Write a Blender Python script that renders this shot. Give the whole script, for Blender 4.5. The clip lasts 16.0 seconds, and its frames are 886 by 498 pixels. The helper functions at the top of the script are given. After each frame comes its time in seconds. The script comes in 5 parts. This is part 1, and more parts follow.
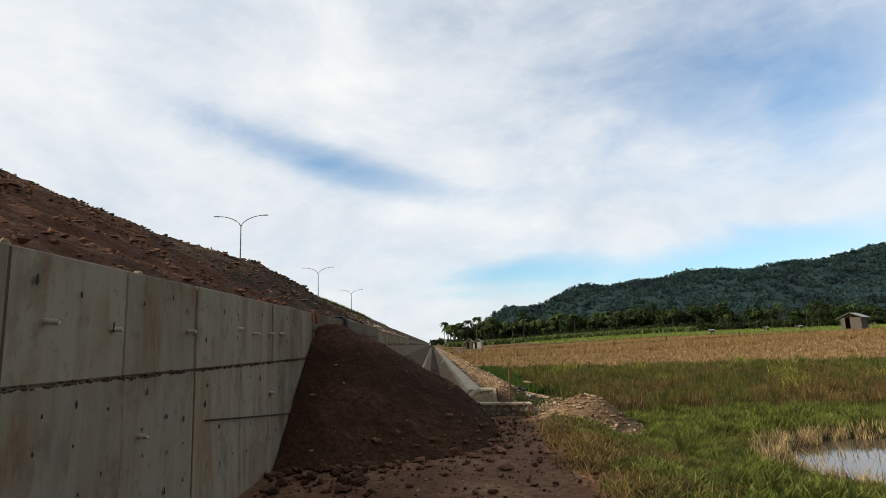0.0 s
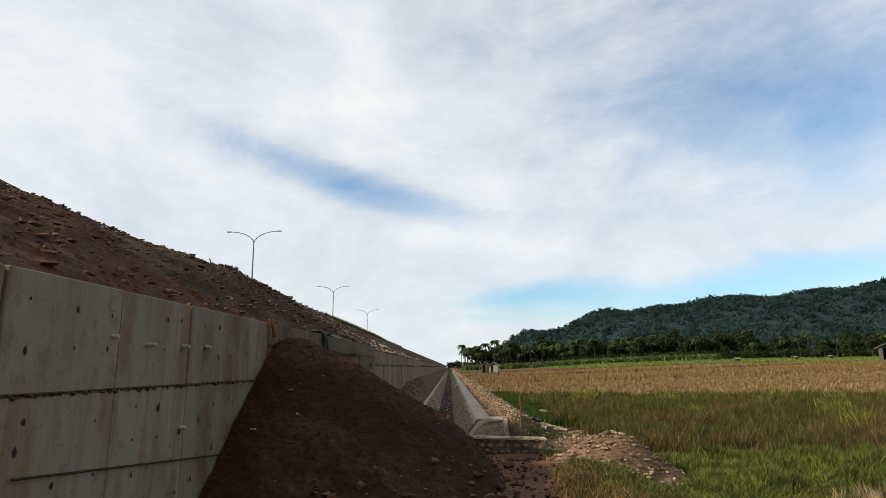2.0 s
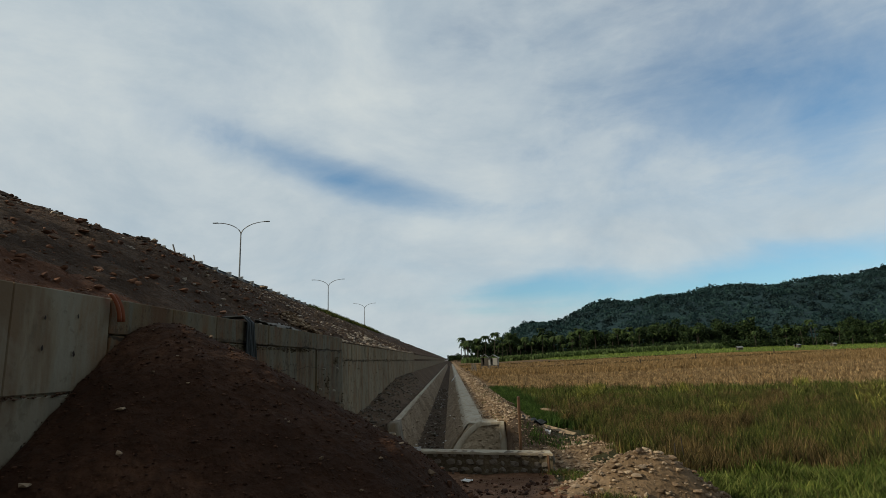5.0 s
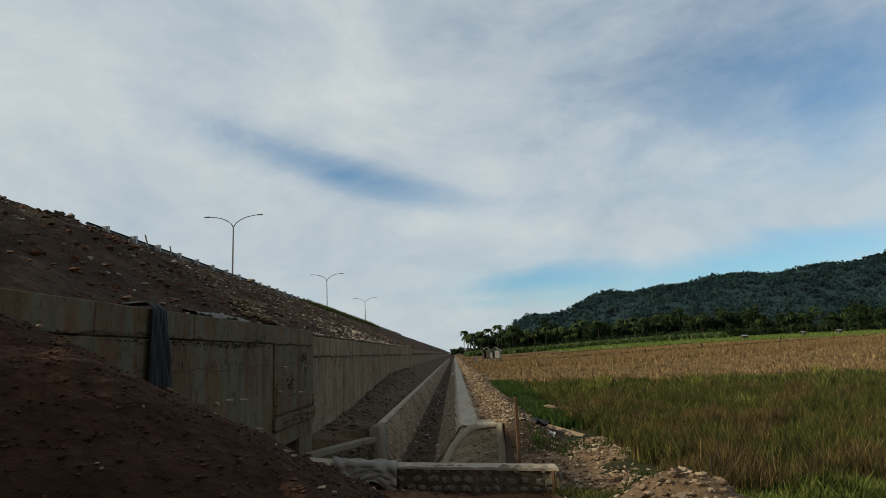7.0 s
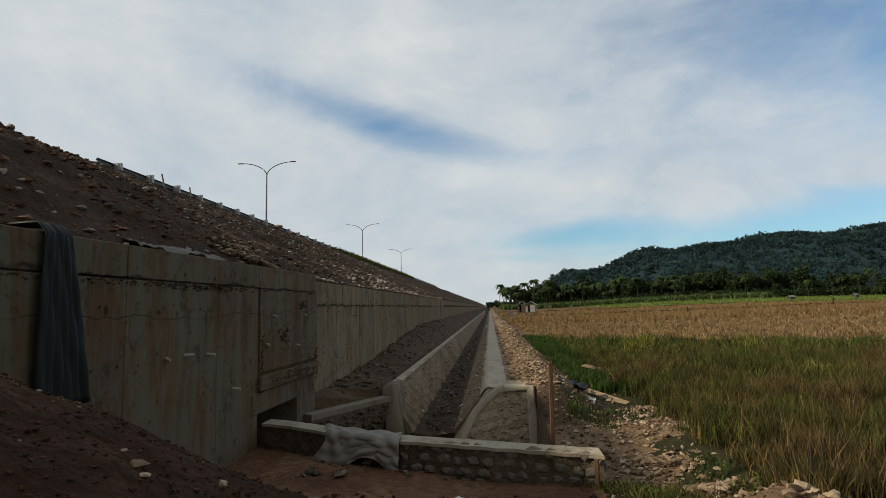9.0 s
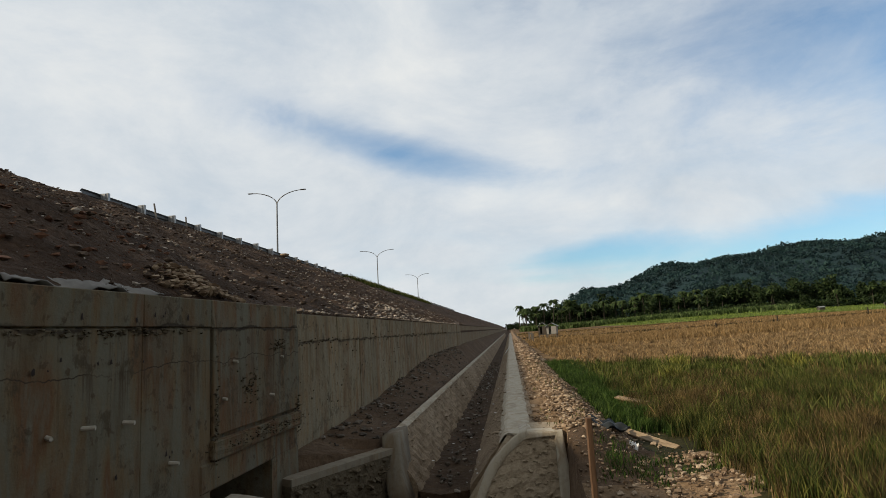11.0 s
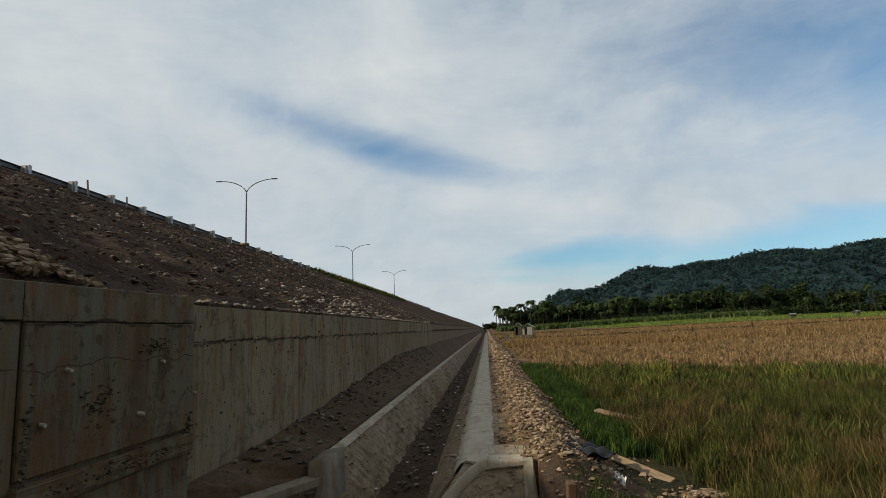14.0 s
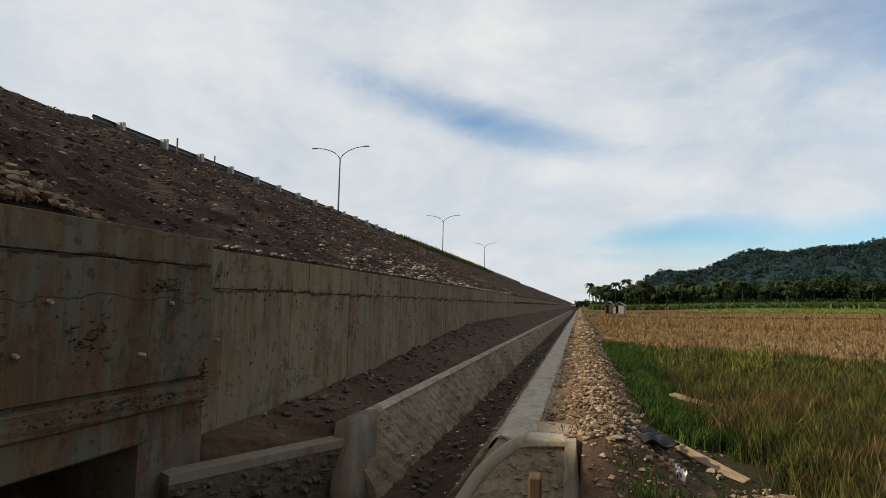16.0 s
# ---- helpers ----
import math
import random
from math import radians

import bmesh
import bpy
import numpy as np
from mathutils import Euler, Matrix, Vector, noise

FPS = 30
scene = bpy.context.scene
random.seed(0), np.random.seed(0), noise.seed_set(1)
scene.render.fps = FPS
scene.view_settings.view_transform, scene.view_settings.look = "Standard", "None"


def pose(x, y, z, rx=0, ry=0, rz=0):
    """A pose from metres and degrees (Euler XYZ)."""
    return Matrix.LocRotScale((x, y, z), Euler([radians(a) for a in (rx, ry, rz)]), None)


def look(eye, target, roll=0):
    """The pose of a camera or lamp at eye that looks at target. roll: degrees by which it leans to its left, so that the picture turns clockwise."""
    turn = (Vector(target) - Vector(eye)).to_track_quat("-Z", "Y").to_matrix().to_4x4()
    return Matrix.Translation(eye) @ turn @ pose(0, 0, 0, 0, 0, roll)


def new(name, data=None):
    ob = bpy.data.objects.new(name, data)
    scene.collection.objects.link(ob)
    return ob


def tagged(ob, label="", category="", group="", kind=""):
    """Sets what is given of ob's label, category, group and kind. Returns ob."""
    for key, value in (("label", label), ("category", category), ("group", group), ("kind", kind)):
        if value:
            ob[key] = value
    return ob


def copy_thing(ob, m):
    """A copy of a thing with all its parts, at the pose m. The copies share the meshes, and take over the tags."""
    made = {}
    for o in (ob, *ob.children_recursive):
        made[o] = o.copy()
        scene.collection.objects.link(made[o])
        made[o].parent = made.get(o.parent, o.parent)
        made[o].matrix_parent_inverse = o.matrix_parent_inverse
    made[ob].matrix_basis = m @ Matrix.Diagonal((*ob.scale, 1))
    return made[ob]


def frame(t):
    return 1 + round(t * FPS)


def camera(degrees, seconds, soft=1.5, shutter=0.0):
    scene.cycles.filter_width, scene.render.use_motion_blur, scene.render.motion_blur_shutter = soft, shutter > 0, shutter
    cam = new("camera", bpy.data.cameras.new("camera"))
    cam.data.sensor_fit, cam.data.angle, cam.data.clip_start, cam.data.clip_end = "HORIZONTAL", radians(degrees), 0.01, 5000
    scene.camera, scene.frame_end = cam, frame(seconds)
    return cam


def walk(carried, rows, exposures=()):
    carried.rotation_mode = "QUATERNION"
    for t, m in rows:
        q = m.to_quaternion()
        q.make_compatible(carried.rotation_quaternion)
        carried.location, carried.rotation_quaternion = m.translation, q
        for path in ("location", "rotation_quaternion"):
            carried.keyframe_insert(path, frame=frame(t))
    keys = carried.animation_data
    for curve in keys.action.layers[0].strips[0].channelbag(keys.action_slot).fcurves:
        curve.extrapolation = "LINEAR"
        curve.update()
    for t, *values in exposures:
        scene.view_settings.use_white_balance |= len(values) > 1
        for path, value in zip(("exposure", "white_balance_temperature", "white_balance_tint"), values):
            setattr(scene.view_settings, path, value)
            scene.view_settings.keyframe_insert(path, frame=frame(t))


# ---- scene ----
cam = camera(75.9, 16.0, soft=0.8)
PATH = [
    (0, (-0.69, -0.806, 2.178), (-0.641, 1.166, 2.507), -2.2),
    (0.5, (-0.567, -0.311, 2.176), (-0.553, 1.661, 2.509), -2.2),
    (1, (-0.412, 0.259, 2.147), (-0.435, 2.229, 2.489), -2.3),
    (1.5, (-0.339, 0.795, 2.153), (-0.478, 2.751, 2.547), 0.1),
    (2, (-0.242, 1.375, 2.155), (-0.258, 3.333, 2.562), -1.0),
    (2.5, (-0.17, 1.916, 2.274), (-0.24, 3.827, 2.861), 0.2),
    (3, (-0.162, 2.368, 2.311), (-0.171, 4.241, 3.012), 0.0),
    (3.5, (-0.081, 2.923, 2.256), (-0.161, 4.812, 2.907), -0.4),
    (4, (0.011, 3.434, 2.215), (-0.052, 5.361, 2.748), -0.5),
    (4.5, (0.087, 4.009, 2.197), (0.084, 5.967, 2.603), -2.4),
    (4.7, (0.136, 4.21, 2.185), (0.125, 6.171, 2.576), -1.9),
    (6.8, (0.518, 6.373, 2.186), (0.498, 8.338, 2.556), -1.7),
    (7, (0.554, 6.562, 2.18), (0.534, 8.529, 2.543), -2.8),
    (7.5, (0.643, 7.099, 2.152), (0.426, 9.063, 2.46), -1.5),
    (8, (0.717, 7.601, 2.123), (0.534, 9.578, 2.367), -0.4),
    (8.2, (0.736, 7.789, 2.131), (0.58, 9.773, 2.337), -1.2),
    (10.3, (0.766, 9.787, 2.23), (0.576, 11.767, 2.435), -1.5),
    (10.5, (0.751, 9.956, 2.258), (0.536, 11.935, 2.45), -1.3),
    (11, (0.839, 10.393, 2.291), (0.626, 12.36, 2.581), -3.3),
    (11.5, (0.906, 10.726, 2.329), (0.624, 12.698, 2.507), -0.5),
    (12, (0.892, 11.077, 2.313), (0.597, 13.038, 2.574), 0.0),
    (12.5, (0.937, 11.466, 2.285), (0.68, 13.433, 2.543), -1.7),
    (13, (1.009, 11.819, 2.345), (0.72, 13.771, 2.666), -0.5),
    (13.5, (1.034, 12.157, 2.323), (0.846, 14.117, 2.67), 0.4),
    (14, (1.059, 12.484, 2.317), (0.918, 14.459, 2.598), -2.0),
    (14.5, (1.176, 12.794, 2.331), (0.952, 14.758, 2.629), -0.1),
    (15, (1.331, 12.996, 2.289), (1.226, 14.982, 2.494), -2.4),
    (15.5, (1.51, 13.235, 2.245), (1.264, 15.215, 2.38), -1.8),
    (16, (1.666, 13.452, 2.137), (1.198, 15.388, 2.326), 1.2),
]
walk(cam, [(t, look(e, g, r)) for t, e, g, r in PATH], exposures=((0, 0.08, 6500, 10), (1.5, 0.1, 6500, 10), (3.0, -0.2, 6350, 7), (4.5, -0.5, 6150, 3), (8.0, -0.45, 6250, 5), (10.5, -0.2, 6450, 9), (11.5, -0.15, 6400, 8), (13.0, -0.35, 6300, 6), (14.5, -0.42, 6300, 6), (15.5, -0.36, 6350, 7), (16.0, -0.15, 6500, 10)))

# ---- light ----
SUN_AZ, SUN_EL = radians(-103), radians(28.8)   # measured from +y towards +x
sun_dir = Vector((math.sin(SUN_AZ) * math.cos(SUN_EL), math.cos(SUN_AZ) * math.cos(SUN_EL), math.sin(SUN_EL)))
sun = new("sun", bpy.data.lights.new("sun", "SUN"))
sun.data.energy, sun.data.angle, sun.data.color = 5.0, radians(2.5), (1.0, 0.84, 0.62)
sun.matrix_world = look(sun_dir * 100, (0, 0, 0))


class Nodes:
    """Short hand for node trees."""

    def __init__(self, tree):
        self.t = tree
        tree.nodes.clear()

    def add(self, kind, **kw):
        n = self.t.nodes.new(kind)
        ins = kw.pop("ins", {})
        for k, v in kw.items():
            setattr(n, k, v)
        for k, v in ins.items():
            if isinstance(v, bpy.types.NodeSocket):
                self.t.links.new(v, n.inputs[k])
            else:
                n.inputs[k].default_value = v
        return n

    def math(self, op, a, b=0.0, clamp=False):
        return self.add("ShaderNodeMath", operation=op, use_clamp=clamp, ins={0: a, 1: b}).outputs[0]

    def noise(self, vec, scale, detail=4.0, rough=0.55, out=0, dist=0.0):
        return self.add("ShaderNodeTexNoise", ins={"Vector": vec, "Scale": scale, "Detail": detail, "Roughness": rough, "Distortion": dist}).outputs[out]

    def ramp(self, fac, stops):
        n = self.add("ShaderNodeValToRGB", ins={0: fac})
        e = n.color_ramp.elements
        e[0].position, e[0].color = stops[0][0], (*stops[0][1], 1)
        e[1].position, e[1].color = stops[-1][0], (*stops[-1][1], 1)
        for p, c in stops[1:-1]:
            e.new(p).color = (*c, 1)
        return n.outputs[0]

    def mix(self, fac, a, b, blend="MIX"):
        n = self.add("ShaderNodeMix", data_type="RGBA", blend_type=blend)
        for k, v in ((0, fac), (6, a), (7, b)):
            if isinstance(v, bpy.types.NodeSocket):
                self.t.links.new(v, n.inputs[k])
            elif isinstance(v, tuple):
                n.inputs[k].default_value = (*v, 1)
            else:
                n.inputs[k].default_value = v
        return n.outputs[2]

    def scaled(self, vec, s):
        return self.add("ShaderNodeMapping", ins={"Vector": vec, "Scale": s}).outputs[0]


# ---- sky: clear blue with broad thin cloud sheets and a low cumulus bank ----
world = bpy.data.worlds.new("sky")
scene.world = world
world.use_nodes = True
w = Nodes(world.node_tree)
sky = w.add("ShaderNodeTexSky", sky_type="NISHITA", sun_disc=False, sun_elevation=SUN_EL, sun_rotation=SUN_AZ, air_density=1.0, dust_density=0.6, ozone_density=1.5)
gen = w.add("ShaderNodeTexCoord").outputs["Generated"]
sep = w.add("ShaderNodeSeparateXYZ", ins={0: gen})
dx, dy, dz = sep.outputs
# gnomonic-like coordinates of the cloud sheet
up = w.math("ADD", w.math("MAXIMUM", dz, 0.0), 0.12)
flat = w.add("ShaderNodeCombineXYZ", ins={0: w.math("DIVIDE", dx, up), 1: w.math("DIVIDE", dy, up), 2: 0.0}).outputs[0]
turned = w.add("ShaderNodeMapping", ins={"Vector": flat, "Rotation": (0, 0, radians(38)), "Scale": (0.8, 1.25, 1)}).outputs[0]
n1 = w.noise(turned, 0.55, 6.0, 0.52, dist=0.9)
soft = w.noise(w.scaled(gen, (1.0, 1.0, 1.7)), 2.3, 9.0, 0.60, dist=0.35)
fine_wisp = w.noise(w.add("ShaderNodeMapping", ins={"Vector": gen, "Rotation": (0, radians(16), 0), "Scale": (1.0, 1.0, 2.6)}).outputs[0], 5.0, 8.0, 0.62, dist=0.5)
cover = w.math("ADD", w.math("ADD", w.math("MULTIPLY", n1, 0.28), w.math("MULTIPLY", soft, 0.50)), w.math("MULTIPLY", fine_wisp, 0.22))


def sky_gap(az, el, wa, we, lean):
    """A soft oval round a direction (degrees)."""
    a = w.math("SUBTRACT", w.math("ARCTAN2", dx, dy), radians(az))
    e = w.math("SUBTRACT", w.math("ARCSINE", dz), radians(el))
    c, s = math.cos(radians(lean)), math.sin(radians(lean))
    u = w.math("DIVIDE", w.math("ADD", w.math("MULTIPLY", a, c), w.math("MULTIPLY", e, s)), radians(wa))
    v = w.math("DIVIDE", w.math("SUBTRACT", w.math("MULTIPLY", e, c), w.math("MULTIPLY", a, s)), radians(we))
    r = w.math("ADD", w.math("MULTIPLY", u, u), w.math("MULTIPLY", v, v))
    return w.math("POWER", 2.718, w.math("MULTIPLY", r, -1.0))


gaps = 0.0
for az, el, wa, we, lean, deep in (
        (-20, 20.9, 8, 2.3, -12, 0.14), (-13, 19.0, 8, 2.7, -15, 0.20), (-5, 16.9, 8, 2.2, -12, 0.18), (6, 15.0, 8, 1.5, -6, 0.06), (-27, 23, 8, 2.0, -12, 0.06),
        (9, 20, 5, 1.3, -10, 0.05), (19, 24, 11, 6, -28, 0.13), (33, 20.5, 11, 5, -15, 0.12), (27, 31, 18, 6, -20, 0.14), (2, 31, 8, 4, 20, 0.05),
        (26, 6.2, 16, 2.3, 4, 0.34), (8, 6.7, 7, 1.2, 4, 0.22), (3, 4.6, 5, 0.5, 0, 0.12), (-5, 9.5, 7, 0.8, -6, 0.06), (-6, 3.2, 7, 1.9, 0, -0.16), (14, 11.5, 15, 1.8, -2, -0.07)):
    gaps = w.math("ADD", gaps, w.math("MULTIPLY", sky_gap(az, el, wa, we, lean), deep))
haze = w.math("MULTIPLY", w.math("POWER", 2.718, w.math("MULTIPLY", dz, -9.0)), 0.05)
side = w.math("ADD", w.math("MULTIPLY", dx, -0.10), 0.06)
# cloud is thinned and greyed in the unseen sky overhead and south, dimming fill
thin = w.math("MULTIPLY", w.math("ADD", w.math("MULTIPLY", w.math("SUBTRACT", 0.55, dy), 0.45, True), w.math("MULTIPLY", w.math("SUBTRACT", dz, 0.55), 0.5, True)), 0.9)
cov = w.math("SUBTRACT", w.math("ADD", w.math("SUBTRACT", w.math("ADD", cover, side), gaps), haze), thin)
mask = w.ramp(cov, [(0.24, (0.14, 0.14, 0.14)), (0.36, (0.44, 0.44, 0.44)), (0.47, (0.80, 0.80, 0.80)), (0.60, (0.98, 0.98, 0.98))])
tint = w.ramp(w.noise(w.scaled(gen, (1.0, 1.0, 1.8)), 3.4, 9.0, 0.62, dist=0.3), [(0.30, (0.66, 0.735, 0.81)), (0.52, (0.84, 0.875, 0.905)), (0.72, (0.99, 0.99, 0.97))])
SKY_GAIN, CLOUD_GAIN = 0.12, 0.95
blue = w.mix(1.0, sky.outputs[0], (SKY_GAIN * 0.84, SKY_GAIN * 1.18, SKY_GAIN * 1.32), "MULTIPLY")
cloud = w.mix(1.0, tint, (CLOUD_GAIN, CLOUD_GAIN, CLOUD_GAIN), "MULTIPLY")
w.add("ShaderNodeOutputWorld", ins={0: w.add("ShaderNodeBackground", ins={0: w.mix(mask, w.mix(w.math("MULTIPLY", thin, 3.0, True), blue, (0.34, 0.335, 0.315)), cloud), 1: 1.0}).outputs[0]})


# ---- materials ----
def material(name, build):
    m = bpy.data.materials.new(name)
    m.use_nodes = True
    n = Nodes(m.node_tree)
    pos = n.add("ShaderNodeTexCoord").outputs["Object"]
    spec = build(n, pos)
    ins = {"Base Color": spec["col"], "Roughness": spec.get("rough", 0.9), "Metallic": spec.get("metal", 0.0)}
    ins["Specular IOR Level"] = spec.get("spec", 0.3)
    if "bump" in spec:
        b = n.add("ShaderNodeBump", ins={"Height": spec["bump"], "Strength": spec.get("strength", 0.6), "Distance": spec.get("dist", 0.02)})
        ins["Normal"] = b.outputs[0]
    bs = n.add("ShaderNodeBsdfPrincipled", ins=ins)
    if "thru" in spec:
        tr = n.add("ShaderNodeBsdfTranslucent", ins={0: spec["col"]})
        out = n.add("ShaderNodeMixShader", ins={0: spec["thru"], 1: bs.outputs[0], 2: tr.outputs[0]}).outputs[0]
    else:
        out = bs.outputs[0]
    n.add("ShaderNodeOutputMaterial", ins={0: out})
    return m


def weathered(grey, tan, rust, blots=0.8, lump=0.03, cracks=0.0, seams=()):
    """Old formed concrete: upright zones of grey, tan and rust with dark growth on them."""
    def build(n, p):
        rnd = n.add("ShaderNodeObjectInfo").outputs["Random"]
        zone = n.noise(n.scaled(p, (1, 0.75, 0.13)), 1.7, 6, 0.62, dist=0.15)
        col = n.ramp(zone, [(0.36, tuple(c * 0.8 for c in rust)), (0.43, tan), (0.48, grey), (0.53, tan), (0.57, rust), (0.63, grey)])
        cloud = n.noise(p, 1.1, 6, 0.65, dist=0.4)
        col = n.mix(n.ramp(cloud, [(0.46, (0, 0, 0)), (0.62, (0.7, 0.7, 0.7))]), col, grey)
        run = n.noise(n.scaled(p, (1, 2.6, 0.5)), 2.2, 6, 0.7, dist=0.15)
        col = n.mix(n.ramp(run, [(0.50, (0, 0, 0)), (0.66, (0.5 * blots + 0.1, 0.5 * blots + 0.1, 0.5 * blots + 0.1))]), col, tuple(c * 0.5 for c in tan))
        blot = n.noise(n.scaled(p, (1, 1.3, 0.8)), 2.1, 8, 0.72, dist=0.2)
        col = n.mix(n.math("MULTIPLY", n.ramp(blot, [(0.57, (0, 0, 0)), (0.63, (0.9, 0.9, 0.9))]), blots, True), col, tuple(c * 0.34 for c in tan))
        speck = n.noise(p, 8, 5, 0.6)
        col = n.mix(n.math("MULTIPLY", n.ramp(speck, [(0.60, (0, 0, 0)), (0.65, (1, 1, 1))]), 0.7 * blots, True), col, tuple(c * 0.35 for c in rust))
        zc = n.add("ShaderNodeSeparateXYZ", ins={0: p}).outputs[2]
        wave = n.math("MULTIPLY", n.math("SUBTRACT", n.noise(n.scaled(p, (1, 1, 0.2)), 1.3, 6, 0.65), 0.5), 0.34)
        gap = n.noise(n.scaled(p, (1, 1, 0.3)), 1.1, 4, 0.6)
        for zs, wide in seams:
            off = n.math("ABSOLUTE", n.math("SUBTRACT", n.math("ADD", zc, wave), zs))
            ln = n.math("MULTIPLY", n.ramp(off, [(wide, (1, 1, 1)), (wide * 2.6, (0, 0, 0))]), n.ramp(gap, [(0.40, (0.15, 0.15, 0.15)), (0.52, (1, 1, 1))]))
            col = n.mix(ln, col, tuple(c * 0.16 for c in rust))
            below = n.math("SUBTRACT", zs, zc)
            band = n.ramp(below, [(0.0, (0, 0, 0)), (0.02, (1, 1, 1)), (0.7, (0, 0, 0))])
            drip = n.ramp(n.noise(n.scaled(p, (1, 5.0, 0.25)), 1.6, 5, 0.65), [(0.52, (0, 0, 0)), (0.64, (0.75, 0.75, 0.75))])
            col = n.mix(n.math("MULTIPLY", band, drip), col, tuple(c * 0.3 for c in rust))
        if cracks:
            bent = n.add("ShaderNodeVectorMath", operation="ADD", ins={0: n.scaled(p, (1, 0.55, 0.8)), 1: n.add("ShaderNodeVectorMath", operation="SCALE", ins={0: n.noise(p, 1.6, 5, 0.65, out=1), "Scale": 1.0}).outputs[0]}).outputs[0]
            edge = n.add("ShaderNodeTexVoronoi", feature="DISTANCE_TO_EDGE", ins={"Vector": bent, "Scale": 0.8}).outputs[0]
            line = n.math("MULTIPLY", n.ramp(edge, [(0.004, (1, 1, 1)), (0.022, (0, 0, 0))]), n.ramp(n.noise(p, 0.8, 3), [(0.46, (0, 0, 0)), (0.55, (1, 1, 1))]))
            col = n.mix(n.math("MULTIPLY", line, cracks), col, tuple(c * 0.2 for c in rust))
        fine = n.noise(p, 30, 6, 0.7)
        col = n.mix(n.math("MULTIPLY", fine, 0.4), col, tuple(c * 0.7 for c in grey))
        tone = n.math("ADD", n.math("MULTIPLY", rnd, 0.22), 0.89)
        col = n.mix(1.0, col, n.add("ShaderNodeCombineColor", ins={0: tone, 1: tone, 2: tone}).outputs[0], "MULTIPLY")
        h = n.math("ADD", n.math("MULTIPLY", fine, 0.3), n.math("ADD", n.noise(p, 3, 6, 0.65), n.math("MULTIPLY", speck, 0.5)))
        return dict(col=col, rough=0.88, bump=h, strength=0.6, dist=lump)
    return build


def field_bands(c1, c2, c3):
    """Harvested ground lying in long strips."""
    def build(n, p):
        band = n.noise(n.scaled(p, (0.05, 1, 1)), 0.32, 5, 0.65, dist=0.3)
        col = n.ramp(band, [(0.36, c1), (0.50, c2), (0.62, c3)])
        grain = n.noise(n.scaled(p, (0.5, 1, 1)), 3.0, 6, 0.7)
        col = n.mix(n.ramp(grain, [(0.4, (0, 0, 0)), (0.7, (0.8, 0.8, 0.8))]), col, c1)
        return dict(col=col, rough=0.95, spec=0.1, bump=grain, strength=0.7, dist=0.08)
    return build


def earth(c1, c2, c3, scale=1.0, lump=0.05):
    def build(n, p):
        a, b = n.noise(p, 0.6 * scale, 6, 0.6), n.noise(p, 7 * scale, 6, 0.7)
        col = n.mix(n.ramp(b, [(0.35, (0, 0, 0)), (0.7, (1, 1, 1))]), n.ramp(a, [(0.32, c1), (0.52, c2), (0.7, c3)]), c1)
        v = n.add("ShaderNodeTexVoronoi", ins={"Vector": p, "Scale": 9.0 * scale}).outputs[0]
        h = n.math("ADD", n.math("ADD", b, n.math("MULTIPLY", v, 0.6)), n.math("MULTIPLY", n.noise(p, 30 * scale, 3), 0.3))
        return dict(col=col, rough=0.95, spec=0.15, bump=h, strength=0.8, dist=lump)
    return build


def island(c1, c2, c3, thru=0.0, rough=0.8, clump=2.2):
    def build(n, p):
        r = n.add("ShaderNodeNewGeometry").outputs["Random Per Island"]
        col = n.ramp(r, [(0.1, c1), (0.5, c2), (0.9, c3)])
        col = n.mix(n.math("MULTIPLY", n.noise(p, 0.35, 3), 0.5), col, c2)
        tuft = n.ramp(n.noise(p, clump, 3, 0.6), [(0.36, (0.42, 0.42, 0.42)), (0.52, (1, 1, 1)), (0.66, (1.5, 1.45, 1.3))])
        col = n.mix(1.0, col, tuft, "MULTIPLY")
        d = dict(col=col, rough=rough, spec=0.2)
        if thru:
            d["thru"] = thru
        return d
    return build


def rocky(c1, c2, c3):
    def build(n, p):
        r = n.add("ShaderNodeNewGeometry").outputs["Random Per Island"]
        f = n.noise(p, 14, 5, 0.65)
        col = n.mix(n.ramp(f, [(0.35, (0, 0, 0)), (0.7, (0.7, 0.7, 0.7))]), n.ramp(r, [(0.05, c1), (0.5, c2), (0.95, c3)]), tuple(c * 0.5 for c in c2))
        return dict(col=col, rough=0.92, spec=0.2, bump=f, strength=0.7, dist=0.03)
    return build


def plain(c, rough=0.6, metal=0.0, vary=0.25, scale=6.0):
    def build(n, p):
        f = n.noise(p, scale, 6, 0.65)
        return dict(col=n.mix(f, tuple(x * (1 - vary) for x in c), tuple(min(1, x * (1 + vary)) for x in c)), rough=rough, metal=metal, bump=f, strength=0.25, dist=0.01)
    return build


def wooden(c1, c2):
    def build(n, p):
        g = n.noise(n.scaled(p, (1.2, 14, 14)), 3, 6, 0.6)
        return dict(col=n.ramp(g, [(0.3, c1), (0.7, c2)]), rough=0.8, bump=g, strength=0.4, dist=0.01)
    return build


